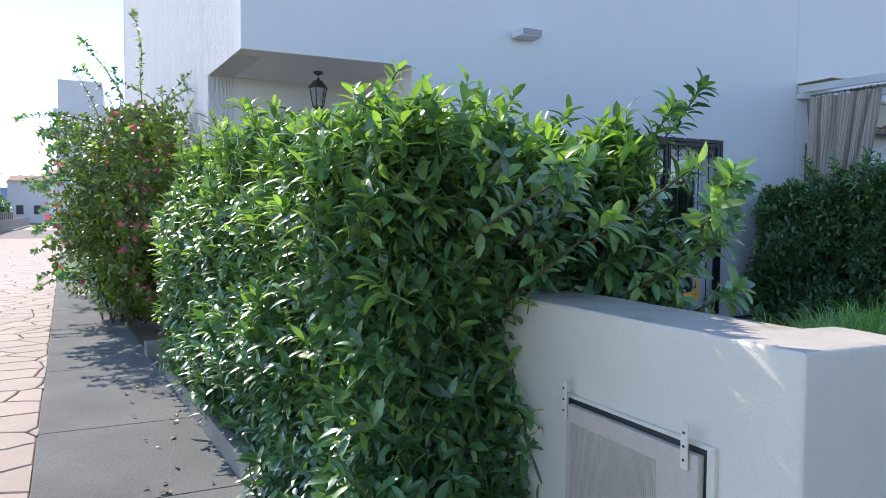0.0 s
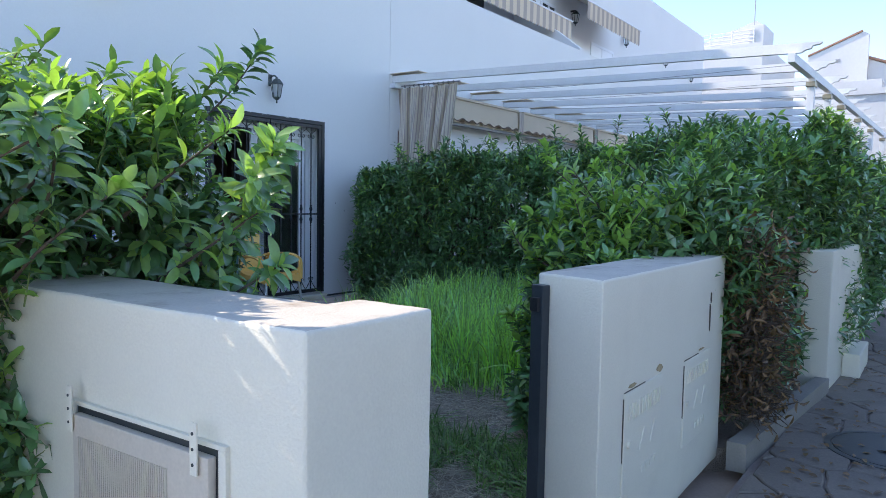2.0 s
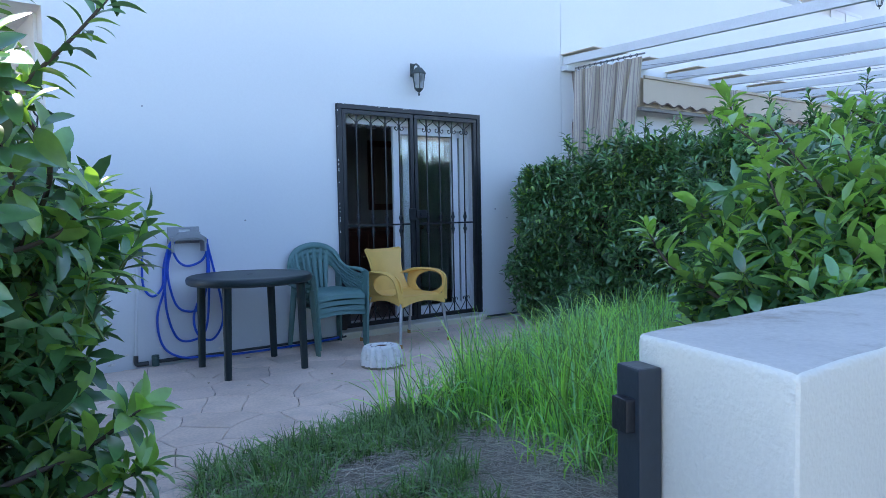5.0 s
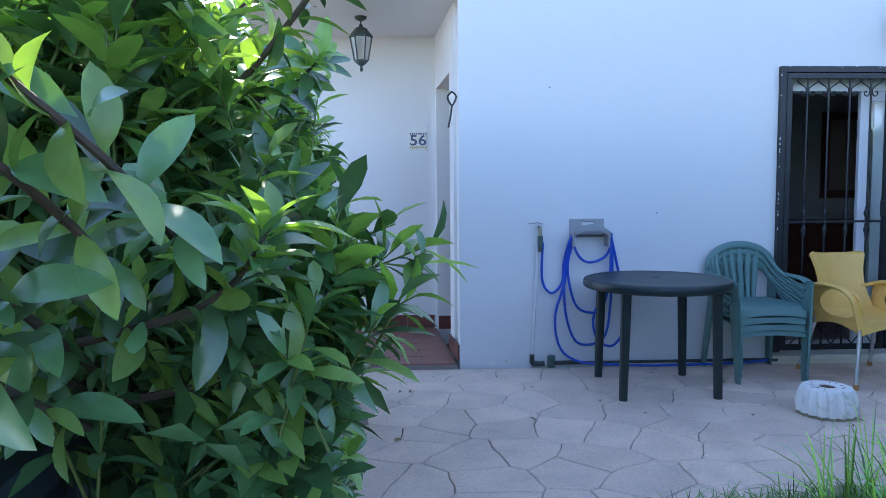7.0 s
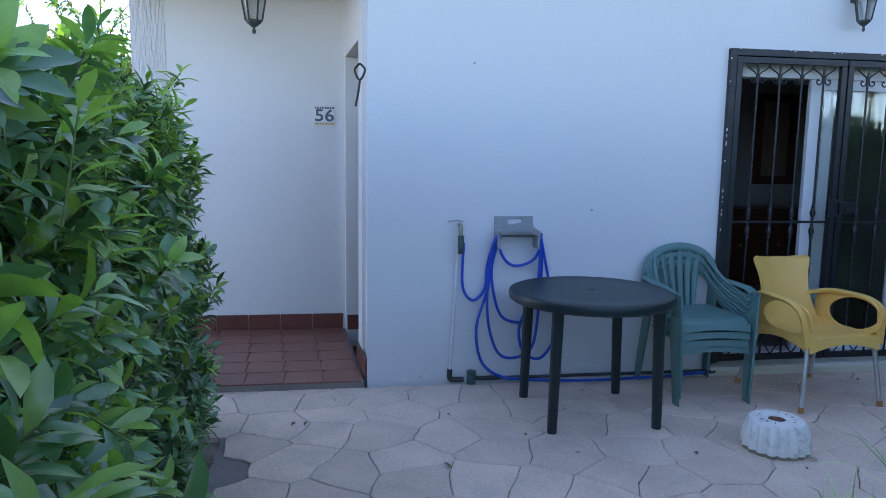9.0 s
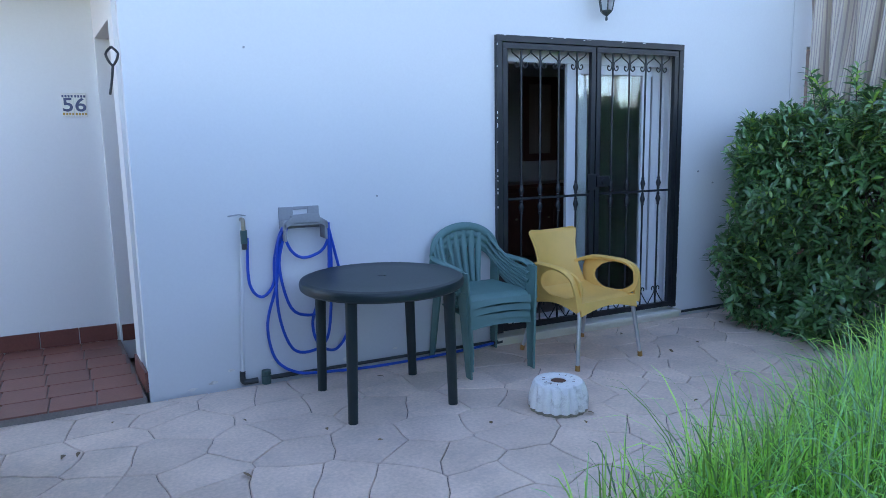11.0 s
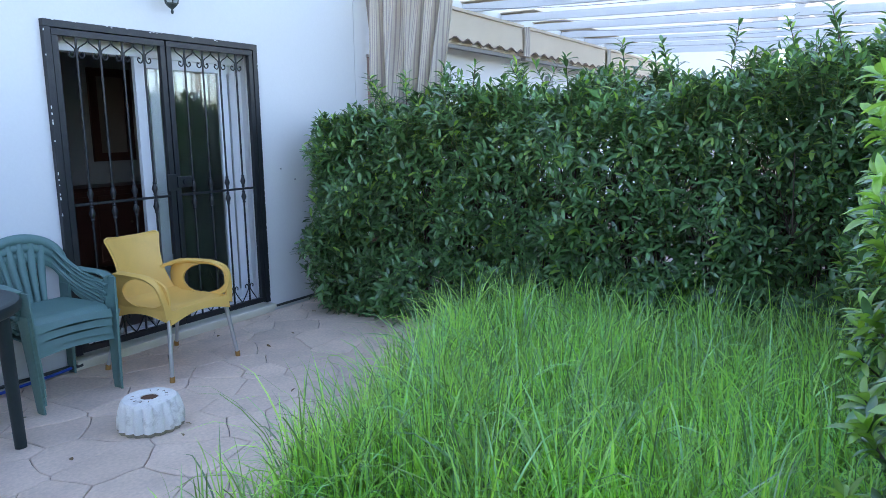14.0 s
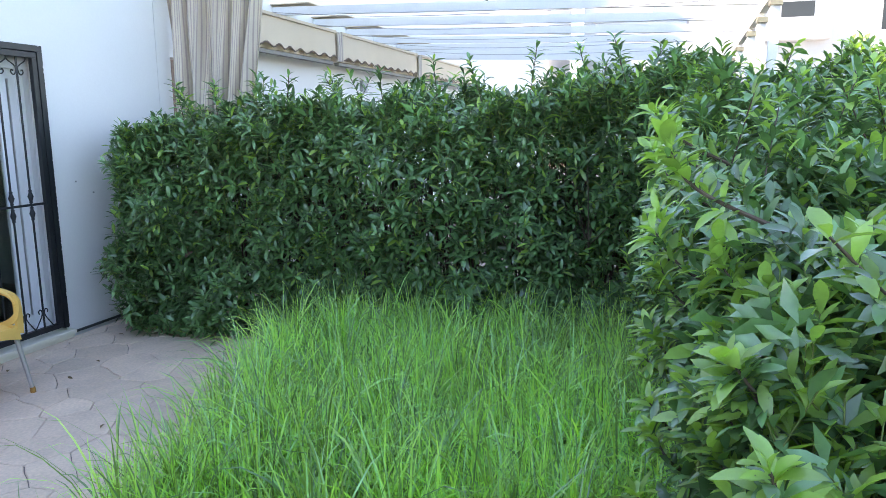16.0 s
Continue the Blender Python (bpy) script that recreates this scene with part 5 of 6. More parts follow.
striped_awning(11.6, 15.6, 5.98)
striped_awning(16.4, 20.0, 6.66)
for x, z in ((17.7, 5.9), (21.3, 6.0), (25.0, 6.0), (28.0, 5.9)):
    l_ = thing("balcony_lantern", "small black wall lantern on the upper storey", "lamp", x, 8.46, z, group="balcony lanterns")
    lantern_body(l_, 0.4, 1.1)
    part("bracket", boxes((-0.02, 0.02, 0.0, 0.14, 0.36, 0.40)), M_BLACK, l_)

pg = thing("pergola", "white painted metal pergola with sloping rafters", "pergola", 8.1, 1.7, 0)
for k in range(9):
    x = -0.02 + k * 1.0
    bm = bmesh.new()
    xs0, xs1 = x, x - 0.42
    for (a0, a1, b0, b1, za, zb) in ((4.95, -0.25, 0, 0, 2.92, 2.70),):
        q = [(xs0, a0, za), (xs0 + 0.05, a0, za), (xs1 + 0.05, a1, zb), (xs1, a1, zb)]
        lo = [bm.verts.new((p[0], p[1], p[2] - 0.04)) for p in q]
        hi = [bm.verts.new((p[0], p[1], p[2] + 0.05)) for p in q]
        bm.faces.new(hi), bm.faces.new(lo[::-1])
        for i in range(4):
            bm.faces.new((lo[i], lo[(i + 1) % 4], hi[(i + 1) % 4], hi[i]))
    bmesh.ops.recalc_face_normals(bm, faces=bm.faces)
    part("rafter", bm, M_PERG, pg)
for k in range(9):
    x = -0.44 + k * 1.0
    q = [(-0.25, 2.66), (-0.25, 2.75), (-0.42, 2.742), (-0.40, 2.722), (-0.34, 2.715), (-0.33, 2.69), (-0.28, 2.682)]
    part("rafter_end", profile_wall(bmesh.new(), x, x + 0.05, q), M_PERG, pg)
part("front_beam", prism(bmesh.new(), [(-0.48, -0.205), (8.2, -0.43), (8.2, -0.37), (-0.48, -0.145)], 2.575, 2.655), M_PERG, pg)
for x in (0.55, 1.55, 2.6, 4.2, 5.8, 7.6):
    y = -0.175 - 0.026 * (x + 0.48)
    part("post", boxes((x - 0.035, x + 0.035, y - 0.035, y + 0.035, 0.0, 2.575), bevel=0.004), M_PERG, pg)
    part("bracket", boxes((x - 0.06, x + 0.06, y - 0.045, y + 0.045, 2.49, 2.54), bevel=0.004), M_BRASS, pg)
for k in range(6):
    x = 0.45 + k * 1.05
    part("cable", tube(bmesh.new(), spline([(x, 4.8, 2.84), (x - 0.1, 3.4, 2.71), (x - 0.22, 1.8, 2.66), (x - 0.36, -0.1, 2.65)], 4), 0.0035, 5), M_GREY, pg)
part("wall_plate", boxes((-0.06, 8.0, 4.86, 4.95, 2.80, 2.86)), M_PERG, pg)
for k in range(8):
    x = -0.06 + k * 1.0
    part("roof_panel", boxes((x, x + 0.6, 4.45, 4.95, 2.985, 2.995)), M_AWN, pg)
bm = bmesh.new()
NU = 150


def curtain_pt(u, v):
    spread = 1.0 - 0.30 * v
    y = 6.60 - 0.95 * u * spread - 0.02 * v
    fold = 0.075 * math.sin(u * 33 + 1.6 * math.sin(v * 2.2 + u * 6)) * (0.55 + 0.7 * v) + 0.022 * math.sin(u * 67 + 3 * v)
    return (8.16 + fold + 0.06 * u, y, 2.80 - 1.75 * v + 0.012 * math.sin(u * 40) * (1 - v))


sheet(bm, curtain_pt, NU, 14, 0.004)
cu_ = thing("outdoor_curtain", "beige striped outdoor curtain drawn to the wall", "curtain", 0, 0, 0)
c_ob = part("cloth", bm, [M_CURTAIN, M_STRIPE], cu_, smooth=True)
idx = np.zeros(len(c_ob.data.polygons), dtype=np.int32)
for i in range(NU):
    if i % 3 == 0:
        idx[i * 28:(i + 1) * 28] = 1
c_ob.data.polygons.foreach_set("material_index", idx)
part("rod", cyl(bmesh.new(), (8.18, 6.64, 2.835), (8.22, 5.60, 2.835), 0.010, seg=8), M_GREY, cu_)
for k in range(12):
    part("ring", tube(bmesh.new(), [(8.18 + 0.015 * math.cos(a), 6.58 - k * 0.082, 2.825 + 0.018 * math.sin(a)) for a in np.linspace(0, 6.28, 9)], 0.004, 5), M_DARKPL, cu_)


def valance(x0, x1):
    a = thing("patio_awning", "rolled cream awning with a scalloped brown-trimmed valance", "awning", x0, 6.33, 2.40, group="patio awnings")
    w = x1 - x0
    wave = lambda u: 0.022 * math.sin(u * w * 2 * math.pi / 0.27)
    part("valance", sheet(bmesh.new(), lambda u, v: (u * w, -0.02 * math.sin(u * 9) * v, 0.38 - v * (0.30 + wave(u))), int(w * 24), 4, 0.004), M_AWN, a, smooth=True)
    part("trim", sheet(bmesh.new(), lambda u, v: (u * w, -0.006 - 0.02 * math.sin(u * 9), 0.086 - wave(u) - v * 0.016), int(w * 24), 1, 0.005), M_AWNTRIM, a)
    part("front_bar", boxes((0, w, -0.03, 0.01, 0.375, 0.41), bevel=0.004), M_AWN, a)
    part("box", boxes((0, w, 0.06, 0.30, 0.04, 0.40), bevel=0.01), M_AWN, a)
    part("lower_bar", boxes((0, w, 0.03, 0.10, -0.01, 0.03), bevel=0.004), M_KERB, a)


valance(9.15, 11.05)
valance(11.22, 14.2)
valance(14.4, 18.0)
for x in (11.13, 14.3):
    cu2 = thing("tied_curtain", "brown striped curtain tied up between the awnings", "curtain", x, 6.30, 2.43, group="tied curtains")
    for i in range(5):
        part("fold", tube(bmesh.new(), [(-0.07 + i * 0.032, 0, 0.36), (-0.06 + i * 0.028, -0.01, 0.18), (-0.07 + i * 0.034, 0, 0.0)], [0.016, 0.014, 0.018], 8), M_STRIPE if i % 2 else M_CURTAIN, cu2, smooth=True)
ac = thing("junction_box", "small grey box on the neighbour's wall", "box", 12.6, FY, 2.12)
part("body", boxes((-0.08, 0.08, -0.06, 0, 0, 0.16), bevel=0.006), M_GREY, ac)

# ---- street front to the east ----
rough_block("neighbour_pier", [(6.05, 0.92), (7.60, 0.86), (7.60, 1.10), (6.05, 1.14)], 0.95, "white garden pier of the next house", "wall", cope=False)
tagged(link("door_step", boxes((6.66, 7.35, 0.77, 0.895, -0.06, 0.13), bevel=0.012), M_WALL_OLD), "white entrance step on the pavement", "step", kind="structure")
rough_block("neighbour_wall", [(9.4, 0.95), (16.0, 0.75), (16.0, 1.0), (9.4, 1.2)], 0.40, "white garden wall further along the pavement", "wall", cope=False)
hedge("hedge", "clipped green hedge in front of the next house", 31, (8.75, 1.42), (15.5, 1.1), 1.1, 1.0, 1.62, 1.75, zlo=0.25, density=110, leaf=0.12, lw=0.042, young=0.15, rough=0.12, spikes=12, inner=0.6, simple=True)
mh = thing("manhole_cover", "round iron manhole cover in the pavement", "manhole", 4.9, 0.45, GZ)
part("cover", lathe(bmesh.new(), [(0.30, -0.01), (0.30, 0.006), (0.27, 0.007), (0.01, 0.008)], 32), M_DARKPL, mh)
ring = part("rim", lathe(bmesh.new(), [(0.34, -0.01), (0.34, 0.004), (0.305, 0.005), (0.305, -0.01)], 32), M_DARKPL, mh)

# fallen leaves on the pavements
rng = np.random.default_rng(5)
n = 420
fx = rng.uniform(2.4, 8.0, n)
fb = np.column_stack([fx, 0.95 - np.abs(rng.normal(size=n)) * 0.6, np.full(n, GZ + 0.008)])
n2 = 60
fb2 = np.column_stack([rng.uniform(0.1, 0.8, n2), rng.uniform(2.6, 7, n2), np.full(n2, GZ + 0.008)])
n3 = 60
fb3 = np.column_stack([rng.uniform(2.2, 7, n3), rng.uniform(4.8, 6.5, n3), np.full(n3, 0.008)])
fb = np.concatenate([fb, fb2[fb2[:, 0] < 0.5], fb3[:20]])
n = len(fb)
fd = np.column_stack([rng.normal(size=(n, 2)), np.full(n, 0.05)])
lv, lt = leaf_arrays(fb, fd, np.tile([0, 0, 1.0], (n, 1)) + rng.normal(size=(n, 3)) * 0.2, rng.uniform(0.03, 0.08, n), rng.uniform(0.015, 0.03, n), droop=0.1)
tagged(new("fallen_leaf_litter", tri_mesh("fallen_leaf_litter", lv, lt, [M_LEAF_DRY])), "dry brown leaves fallen on the paving", "leaves", kind="stuff")

# dead twigs on the front hedge's street corner
dead = thing("dead_shrub", "brown withered twigs at the hedge's street corner", "shrub", 4.55, 1.25, 0)
n = 1500
b0 = np.column_stack([rng.uniform(4.35, 4.78, n), rng.uniform(1.02, 1.30, n), rng.uniform(0.10, 1.10, n)])
b1_ = b0 + rng.normal(size=(n, 3)) * np.array([0.05, 0.05, 0.05]) + np.array([0, -0.05, 0.03])
sv, stt = sticks(b0, b1_, np.full((n, 1), 0.004), np.full((n, 1), 0.002))
o_ = new("twig_tangle", tri_mesh("twig_tangle", sv - np.array([4.55, 1.25, 0]), stt, [M_TWIG]))
o_.parent, o_["kind"] = dead, "stuff"
lv, lt = leaf_arrays(b1_, rng.normal(size=(n, 3)), rng.normal(size=(n, 3)), rng.uniform(0.03, 0.07, n), rng.uniform(0.012, 0.022, n), droop=0.6, fold=0.5)
o_ = new("dead_leaves", tri_mesh("dead_leaves", lv - np.array([4.55, 1.25, 0]), lt, [M_LEAF_DRY]))
o_.parent, o_["kind"] = dead, "stuff"

# ---- long sprays on the hedge by the gate ----


def sprays(parent, stems, seed, leaf_l=0.088, lw=0.031, young=0.5):
    rng = np.random.default_rng(seed)
    base = np.array(parent.location)
    for pts in stems:
        cv = spline(pts, 6)
        part("spray_stem", tube(bmesh.new(), [Vector(p) - parent.location for p in cv], [0.007 - 0.005 * i / len(cv) for i in range(len(cv))], 6), M_TWIG, parent, smooth=True)
        q = np.array([tuple(p) for p in cv])
        d = np.gradient(q, axis=0)
        f0 = len(q) // 4
        tips = q[f0:]
        dirs = d[f0:]
        dirs = unit(dirs) + rng.normal(size=dirs.shape) * 0.35
        v, t, m = shoots(rng, tips, dirs, 4, leaf_l, lw, 0.03, np.full(len(tips), young), flat_up=0.6, fine=True)
        e, t2, m2 = shoots(rng, q[-1:], d[-1:], 9, leaf_l, lw, 0.06, np.full(1, min(1, young * 1.6)), flat_up=0.4, fine=True)
        me = tri_mesh("spray_leaves", np.concatenate([v, e]) - base, np.concatenate([t, t2 + len(v)]), [M_LEAF, M_LEAF_NEW], np.concatenate([m, m2]))
        ob = new("spray", me)
        ob.parent, ob["kind"] = parent, "stuff"


r_ = random.Random(4)
stems = [[(1.95, 2.75, 1.35), (2.12, 2.68, 1.50), (2.26, 2.62, 1.66), (2.38, 2.58, 1.84)], [(1.85, 2.6, 1.4), (2.0, 2.5, 1.55), (2.1, 2.45, 1.72)]]
for k in range(22):
    y = r_.uniform(2.25, 4.3)
    x = 2.02 - 0.11 * (y - 2.4)
    z = r_.uniform(0.4, 1.5)
    o = r_.uniform(0.12, 0.26)
    stems.append([(x - 0.15, y, z), (x + o * 0.5, y + r_.uniform(-.06, .06), z + 0.06), (x + o, y + r_.uniform(-.1, .1), z + 0.16 + r_.uniform(-0.08, 0.12))])
for k in range(12):
    x = r_.uniform(1.2, 2.1)
    z = r_.uniform(0.7, 1.25)
    stems.append([(x, 2.5, z - 0.1), (x + r_.uniform(-.06, .06), 2.2, z + 0.05), (x + r_.uniform(-.1, .1), 2.0 + r_.uniform(-.08, .05), z + 0.20)])
sprays(HA, stems, 6)
# garden-side sprays get extra pale leaves, so that side's brightness sits in the colour
stems = []
for k in range(26):
    x = r_.uniform(4.3, 6.5)
    z = r_.uniform(0.5, 1.6)
    stems.append([(x, 2.0, z - 0.05), (x - 0.05, 2.2, z + 0.05), (x - 0.08 + r_.uniform(-.06, .06), 2.26 + r_.uniform(0, .05), z + 0.15)])
sprays(HC, stems, 8, 0.08, 0.027, young=0.7)
# same here: the high share of pale leaves brightens the garden face by colour
stems = []
for k in range(26):
    x = r_.uniform(3.62, 4.6)
    z = r_.uniform(0.35, 1.0 + 0.3 * (x - 3.6))
    stems.append([(x + 0.05, 1.92, z - 0.06), (x, 2.06, z + 0.04), (x + r_.uniform(-.05, .05), 2.10 + r_.uniform(0, .05), z + 0.14)])
sprays(HD, stems, 18, 0.076, 0.026, young=0.75)

# ---- bougainvillea by the house corner ----


def bougainvillea(x, y, seed):
    rng = np.random.default_rng(seed)
    ob = thing("bougainvillea", "pink-flowering bougainvillea against the house side", "shrub", x, y, GZ)
    n = 3400
    th = rng.uniform(0, 6.28, n)
    f = rng.random(n) ** 0.8
    z = 0.12 + 2.35 * f
    prof = 0.42 + 0.42 * np.sin(np.clip(f, 0, 1) * 2.7)
    r = prof * np.sqrt(rng.uniform(0.25, 1.0, n))
    p = np.column_stack([r * np.cos(th) * 0.86, r * np.sin(th) * 2.1, z])
    p += (lumps(p, seed, 0.33) * 0.50)[:, None] * np.column_stack([np.cos(th), np.sin(th), np.zeros(n)])
    nr = np.column_stack([np.cos(th), np.sin(th), np.full(n, 0.5)])
    v, t, m = shoots(rng, p, nr + rng.normal(size=(n, 3)) * 0.5, 6, 0.078, 0.046, 0.12, np.full(n, 0.12) * (z > 1.6), simple=True)
    o = new("leaves", tri_mesh("leaves", v, t, [M_BLEAF, M_LEAF_NEW], m))
    o.parent = ob
    k = 800
    sel = rng.choice(n, k, replace=False)
    pb = p[sel] + nr[sel] * 0.08
    pb = pb[lumps(pb, seed + 3, 0.5) > 0.15]
    v, t, m = shoots(rng, pb, rng.normal(size=(len(pb), 3)) + np.array([0, 0, 0.5]), 5, 0.042, 0.034, 0.02, np.zeros(len(pb)), simple=True)
    o = new("bracts", tri_mesh("bracts", v, t, [M_BRACT, M_BRACT], m))
    o.parent = ob
    a = np.column_stack([rng.normal(size=(60, 2)) * 0.15, np.zeros(60)])
    b = p[rng.choice(n, 60, replace=False)] * 0.85
    sv, stt = sticks(a, b, np.full((60, 1), 0.014), np.full((60, 1), 0.004))
    o = new("branchwork", tri_mesh("branchwork", sv, stt, [M_TWIG]))
    o.parent = ob
    return ob


bg = bougainvillea(0.32, 9.7, 41)
sprays(bg, [[(0.45, 9.3, 2.0), (0.35, 9.4, 2.7), (0.36, 9.5, 3.25), (0.28, 9.5, 3.65)], [(0.3, 9.5, 2.2), (0.12, 9.5, 2.7), (-0.06, 9.5, 3.0), (-0.28, 9.4, 3.25)],
            [(0.6, 9.0, 1.9), (0.8, 8.9, 2.4), (0.98, 8.8, 2.75)], [(0.0, 9.5, 1.0), (-0.3, 9.3, 0.95), (-0.62, 9.2, 0.98)], [(0.0, 9.0, 0.6), (-0.3, 8.7, 0.55), (-0.5, 8.5, 0.62)],
            [(0.3, 9.0, 1.4), (0.35, 8.3, 1.35), (0.42, 7.9, 1.3)], [(-0.1, 9.5, 1.9), (-0.35, 9.3, 2.2), (-0.55, 9.2, 2.35)]], 12, 0.07, 0.04, 0.5)
rb = random.Random(14)
arch_ = []
for k in range(34):
    z, y, side = rb.uniform(0.3, 2.3), rb.uniform(8.6, 10.6), rb.choice((-1, -1, 1))
    ln = rb.uniform(0.35, 0.75)
    x = 0.32 + side * 0.5
    arch_.append([(x - side * 0.2, y, z), (x + side * ln * 0.5, y - 0.15, z + 0.12), (x + side * ln, y - 0.3, z + 0.02)])
for k in range(10):
    x, y = rb.uniform(-0.1, 0.9), rb.uniform(8.8, 9.6)
    arch_.append([(x, y, 2.1), (x + rb.uniform(-.15, .15), y, 2.5), (x + rb.uniform(-.3, .3), y, rb.uniform(2.7, 3.0))])
sprays(bg, arch_, 15, 0.06, 0.036, 0.35)
bougainvillea(0.10, 13.2, 47)

# ---- far end of the street and distance ----


def house(x0, x1, y0, y1, z1, label, steps=(), name="far_house"):
    hme = thing(name, label, "house", (x0 + x1) / 2, (y0 + y1) / 2, GZ)
    w, d = (x1 - x0) / 2, (y1 - y0) / 2
    part("wall", boxes((-w, w, -d, d, 0, z1)), M_FAR_WALL, hme)
    part("parapet", boxes((-w - 0.1, w + 0.1, -d - 0.1, d + 0.1, z1, z1 + 0.22)), M_FAR_WALL, hme)
    for bx in steps:
        part("upper_block", boxes((bx[0] - (x0 + x1) / 2, bx[1] - (x0 + x1) / 2, bx[2] - (y0 + y1) / 2, bx[3] - (y0 + y1) / 2, z1 + 0.22, bx[4])), M_FAR_WALL, hme)
    return hme


def add_windows(h, face, items, depth):
    for a0, a1, z0, z1 in items:
        bm = boxes((a0, a1, -depth - 0.04, -depth - 0.005, z0, z1)) if face == "s" else boxes((-depth - 0.04, -depth - 0.005, a0, a1, z0, z1))
        part("window", bm, M_DARKPL, h)


h = house(-2.7, 3.4, 40, 52, 6.2, "white flat-roofed house at the far street side", [(-2.6, -0.6, 40.2, 48, 7.9)])
add_windows(h, "s", [(-1.6, -0.6, 3.6, 5.0), (0.6, 1.6, 3.6, 5.0), (-1.6, -0.7, 0.9, 2.1)], 6.0)
lawn2 = tagged(link("far_verge", boxes((sx(20) + 0.1, west(20) + 1.2, 16.9, 38, -0.14, 0.02)), M_LAWN), "short green verge beside the street", "lawn", kind="structure")
for i, (x0, x1, y0, z) in enumerate(((-11, -7, 90, 4.4), (-17, -12, 84, 5.4), (-9, -4.5, 110, 6.2), (-26, -19, 96, 5.0))):
    h = house(x0, x1, y0, y0 + 9, z, "small distant white house with chimneys")
    add_windows(h, "s", [(-1.2, -0.5, 1.0, 2.0), (0.5, 1.2, 1.0, 2.0)], 4.5)
    for k in range(3):
        part("chimney", boxes((-1.4 + k * 1.1, -0.9 + k * 1.1, -1, -0.4, z + 0.2, z + 1.1)), M_FAR_WALL, h)
    part("roof", prism(bmesh.new(), [(-(x1 - x0) / 2, -4.8), ((x1 - x0) / 2, -4.8), ((x1 - x0) / 2, -1.5), (-(x1 - x0) / 2, -1.5)], z + 0.22, [z + 0.3, z + 0.3, z + 1.0, z + 1.0]), M_ROOF, h)
bw = thing("balustrade_wall", "pale garden wall with little posts along the street", "wall", -6.0, 40, GZ)
part("wall_body", prism(bmesh.new(), [(0.6, -18), (0.8, -18), (-1.9, 40), (-2.1, 40)], 0, 0.8), M_KERB, bw)
for k in range(26):
    y = -17.8 + k * 1.5
    x = 0.7 - 2.7 * (y + 18) / 58
    part("post", boxes((x - 0.14, x + 0.14, y - 0.14, y + 0.14, 0.8, 1.25), bevel=0.02), M_KERB, bw)
hedge("shrub_row", "flowering shrubs behind the far garden wall", 51, (-7.2, 24), (-10.0, 72), 2.2, 2.2, 2.2, 2.3, zlo=0.3, density=14, leaf=0.34, lw=0.18, young=0.3, rough=0.4, spikes=8, inner=0.5, simple=True)
mast = thing("radio_mast", "thin lattice radio mast in the distance", "mast", -9.2, 140, 0)
part("pole", cyl(bmesh.new(), (0, 0, 0), (0, 0, 17), 0.25, 0.10, seg=8), M_GREY, mast)
bm = bmesh.new()
rr = random.Random(9)
pts = [(-420 + i * 18, 30 + 26 * math.sin(i * 0.17) + 9 * math.sin(i * 0.61 + 1) + rr.uniform(-2, 2)) for i in range(60)]
for (xa_, za), (xb_, zb) in zip(pts, pts[1:]):
    vs = [bm.verts.new(p) for p in ((xa_, 850, -5), (xb_, 850, -5), (xb_, 880, max(6, zb)), (xa_, 880, max(6, za)))]
    bm.faces.new(vs)
tagged(link("backdrop_hills", bm, M_HILL), "hazy blue distant hills", "hills", kind="structure")

# houses beyond the terrace row
h = thing("far_house", "white stepped house with a roof terrace and railings", "house", 34, 7.2, GZ)
part("wall", profile_wall(bmesh.new(), 0.0, 8.0, [(0, 0), (0, 8.5), (6.0, 8.5), (6.0, 0)]), M_FAR_WALL, h)
part("gable", profile_wall(bmesh.new(), 0.8, 1.2, [(0.04, 8.5), (0.04, 9.35), (0.5, 9.65), (2.4, 9.0), (4.2, 8.6), (4.2, 8.5)]), M_FAR_WALL, h)
part("stair_tower", boxes((0.1, 2.2, 0.0, 0.6, 8.5, 9.3), bevel=0.02), M_FAR_WALL, h)
for k in range(4):
    part("terrace_rail", cyl(bmesh.new(), (0.05, 0.4, 8.62 + k * 0.16), (0.05, 3.2, 8.55 + k * 0.16), 0.025, seg=6), M_PERG, h)
for k in range(4):
    part("rail_post", cyl(bmesh.new(), (0.05, 0.4 + k * 0.93, 8.5), (0.05, 0.4 + k * 0.93, 9.15), 0.03, seg=6), M_PERG, h)
part("mast", cyl(bmesh.new(), (0.3, 0.45, 9.3), (0.3, 0.45, 11.2), 0.02, seg=6), M_GREY, h)
h = thing("far_house", "white house with sloping parapets and a tiled edge", "house", 40, 0, GZ)
part("gable", profile_wall(bmesh.new(), 0.0, 0.4, [(3.71, 0), (3.71, 9.63), (3.96, 9.76), (6.3, 8.78), (6.3, 0)]), M_FAR_WALL, h)
part("wall", profile_wall(bmesh.new(), 0.4, 9.0, [(-2.4, 0), (-2.4, 6.1), (3.7, 8.5), (6.3, 8.5), (6.3, 0)]), M_FAR_WALL, h)
part("roof_tiles", profile_wall(bmesh.new(), 0.3, 9.1, [(-2.5, 6.10), (-2.5, 6.22), (3.7, 8.64), (3.7, 8.52)]), M_ROOF, h)
part("coping", profile_wall(bmesh.new(), -0.06, 0.46, [(3.99, 9.77), (3.99, 9.85), (6.3, 8.88), (6.3, 8.80)]), M_ROOF, h)
part("front_block", boxes((-2.0, -0.01, 2.93, 4.85, 0, 7.15), bevel=0.02), M_FAR_WALL, h)
part("window", boxes((0.36, 0.398, 1.98, 2.67, 6.6, 7.02)), M_DARKPL, h)
part("vent", boxes((-0.03, -0.002, 4.9, 5.08, 8.4, 8.56)), M_GREY, h)
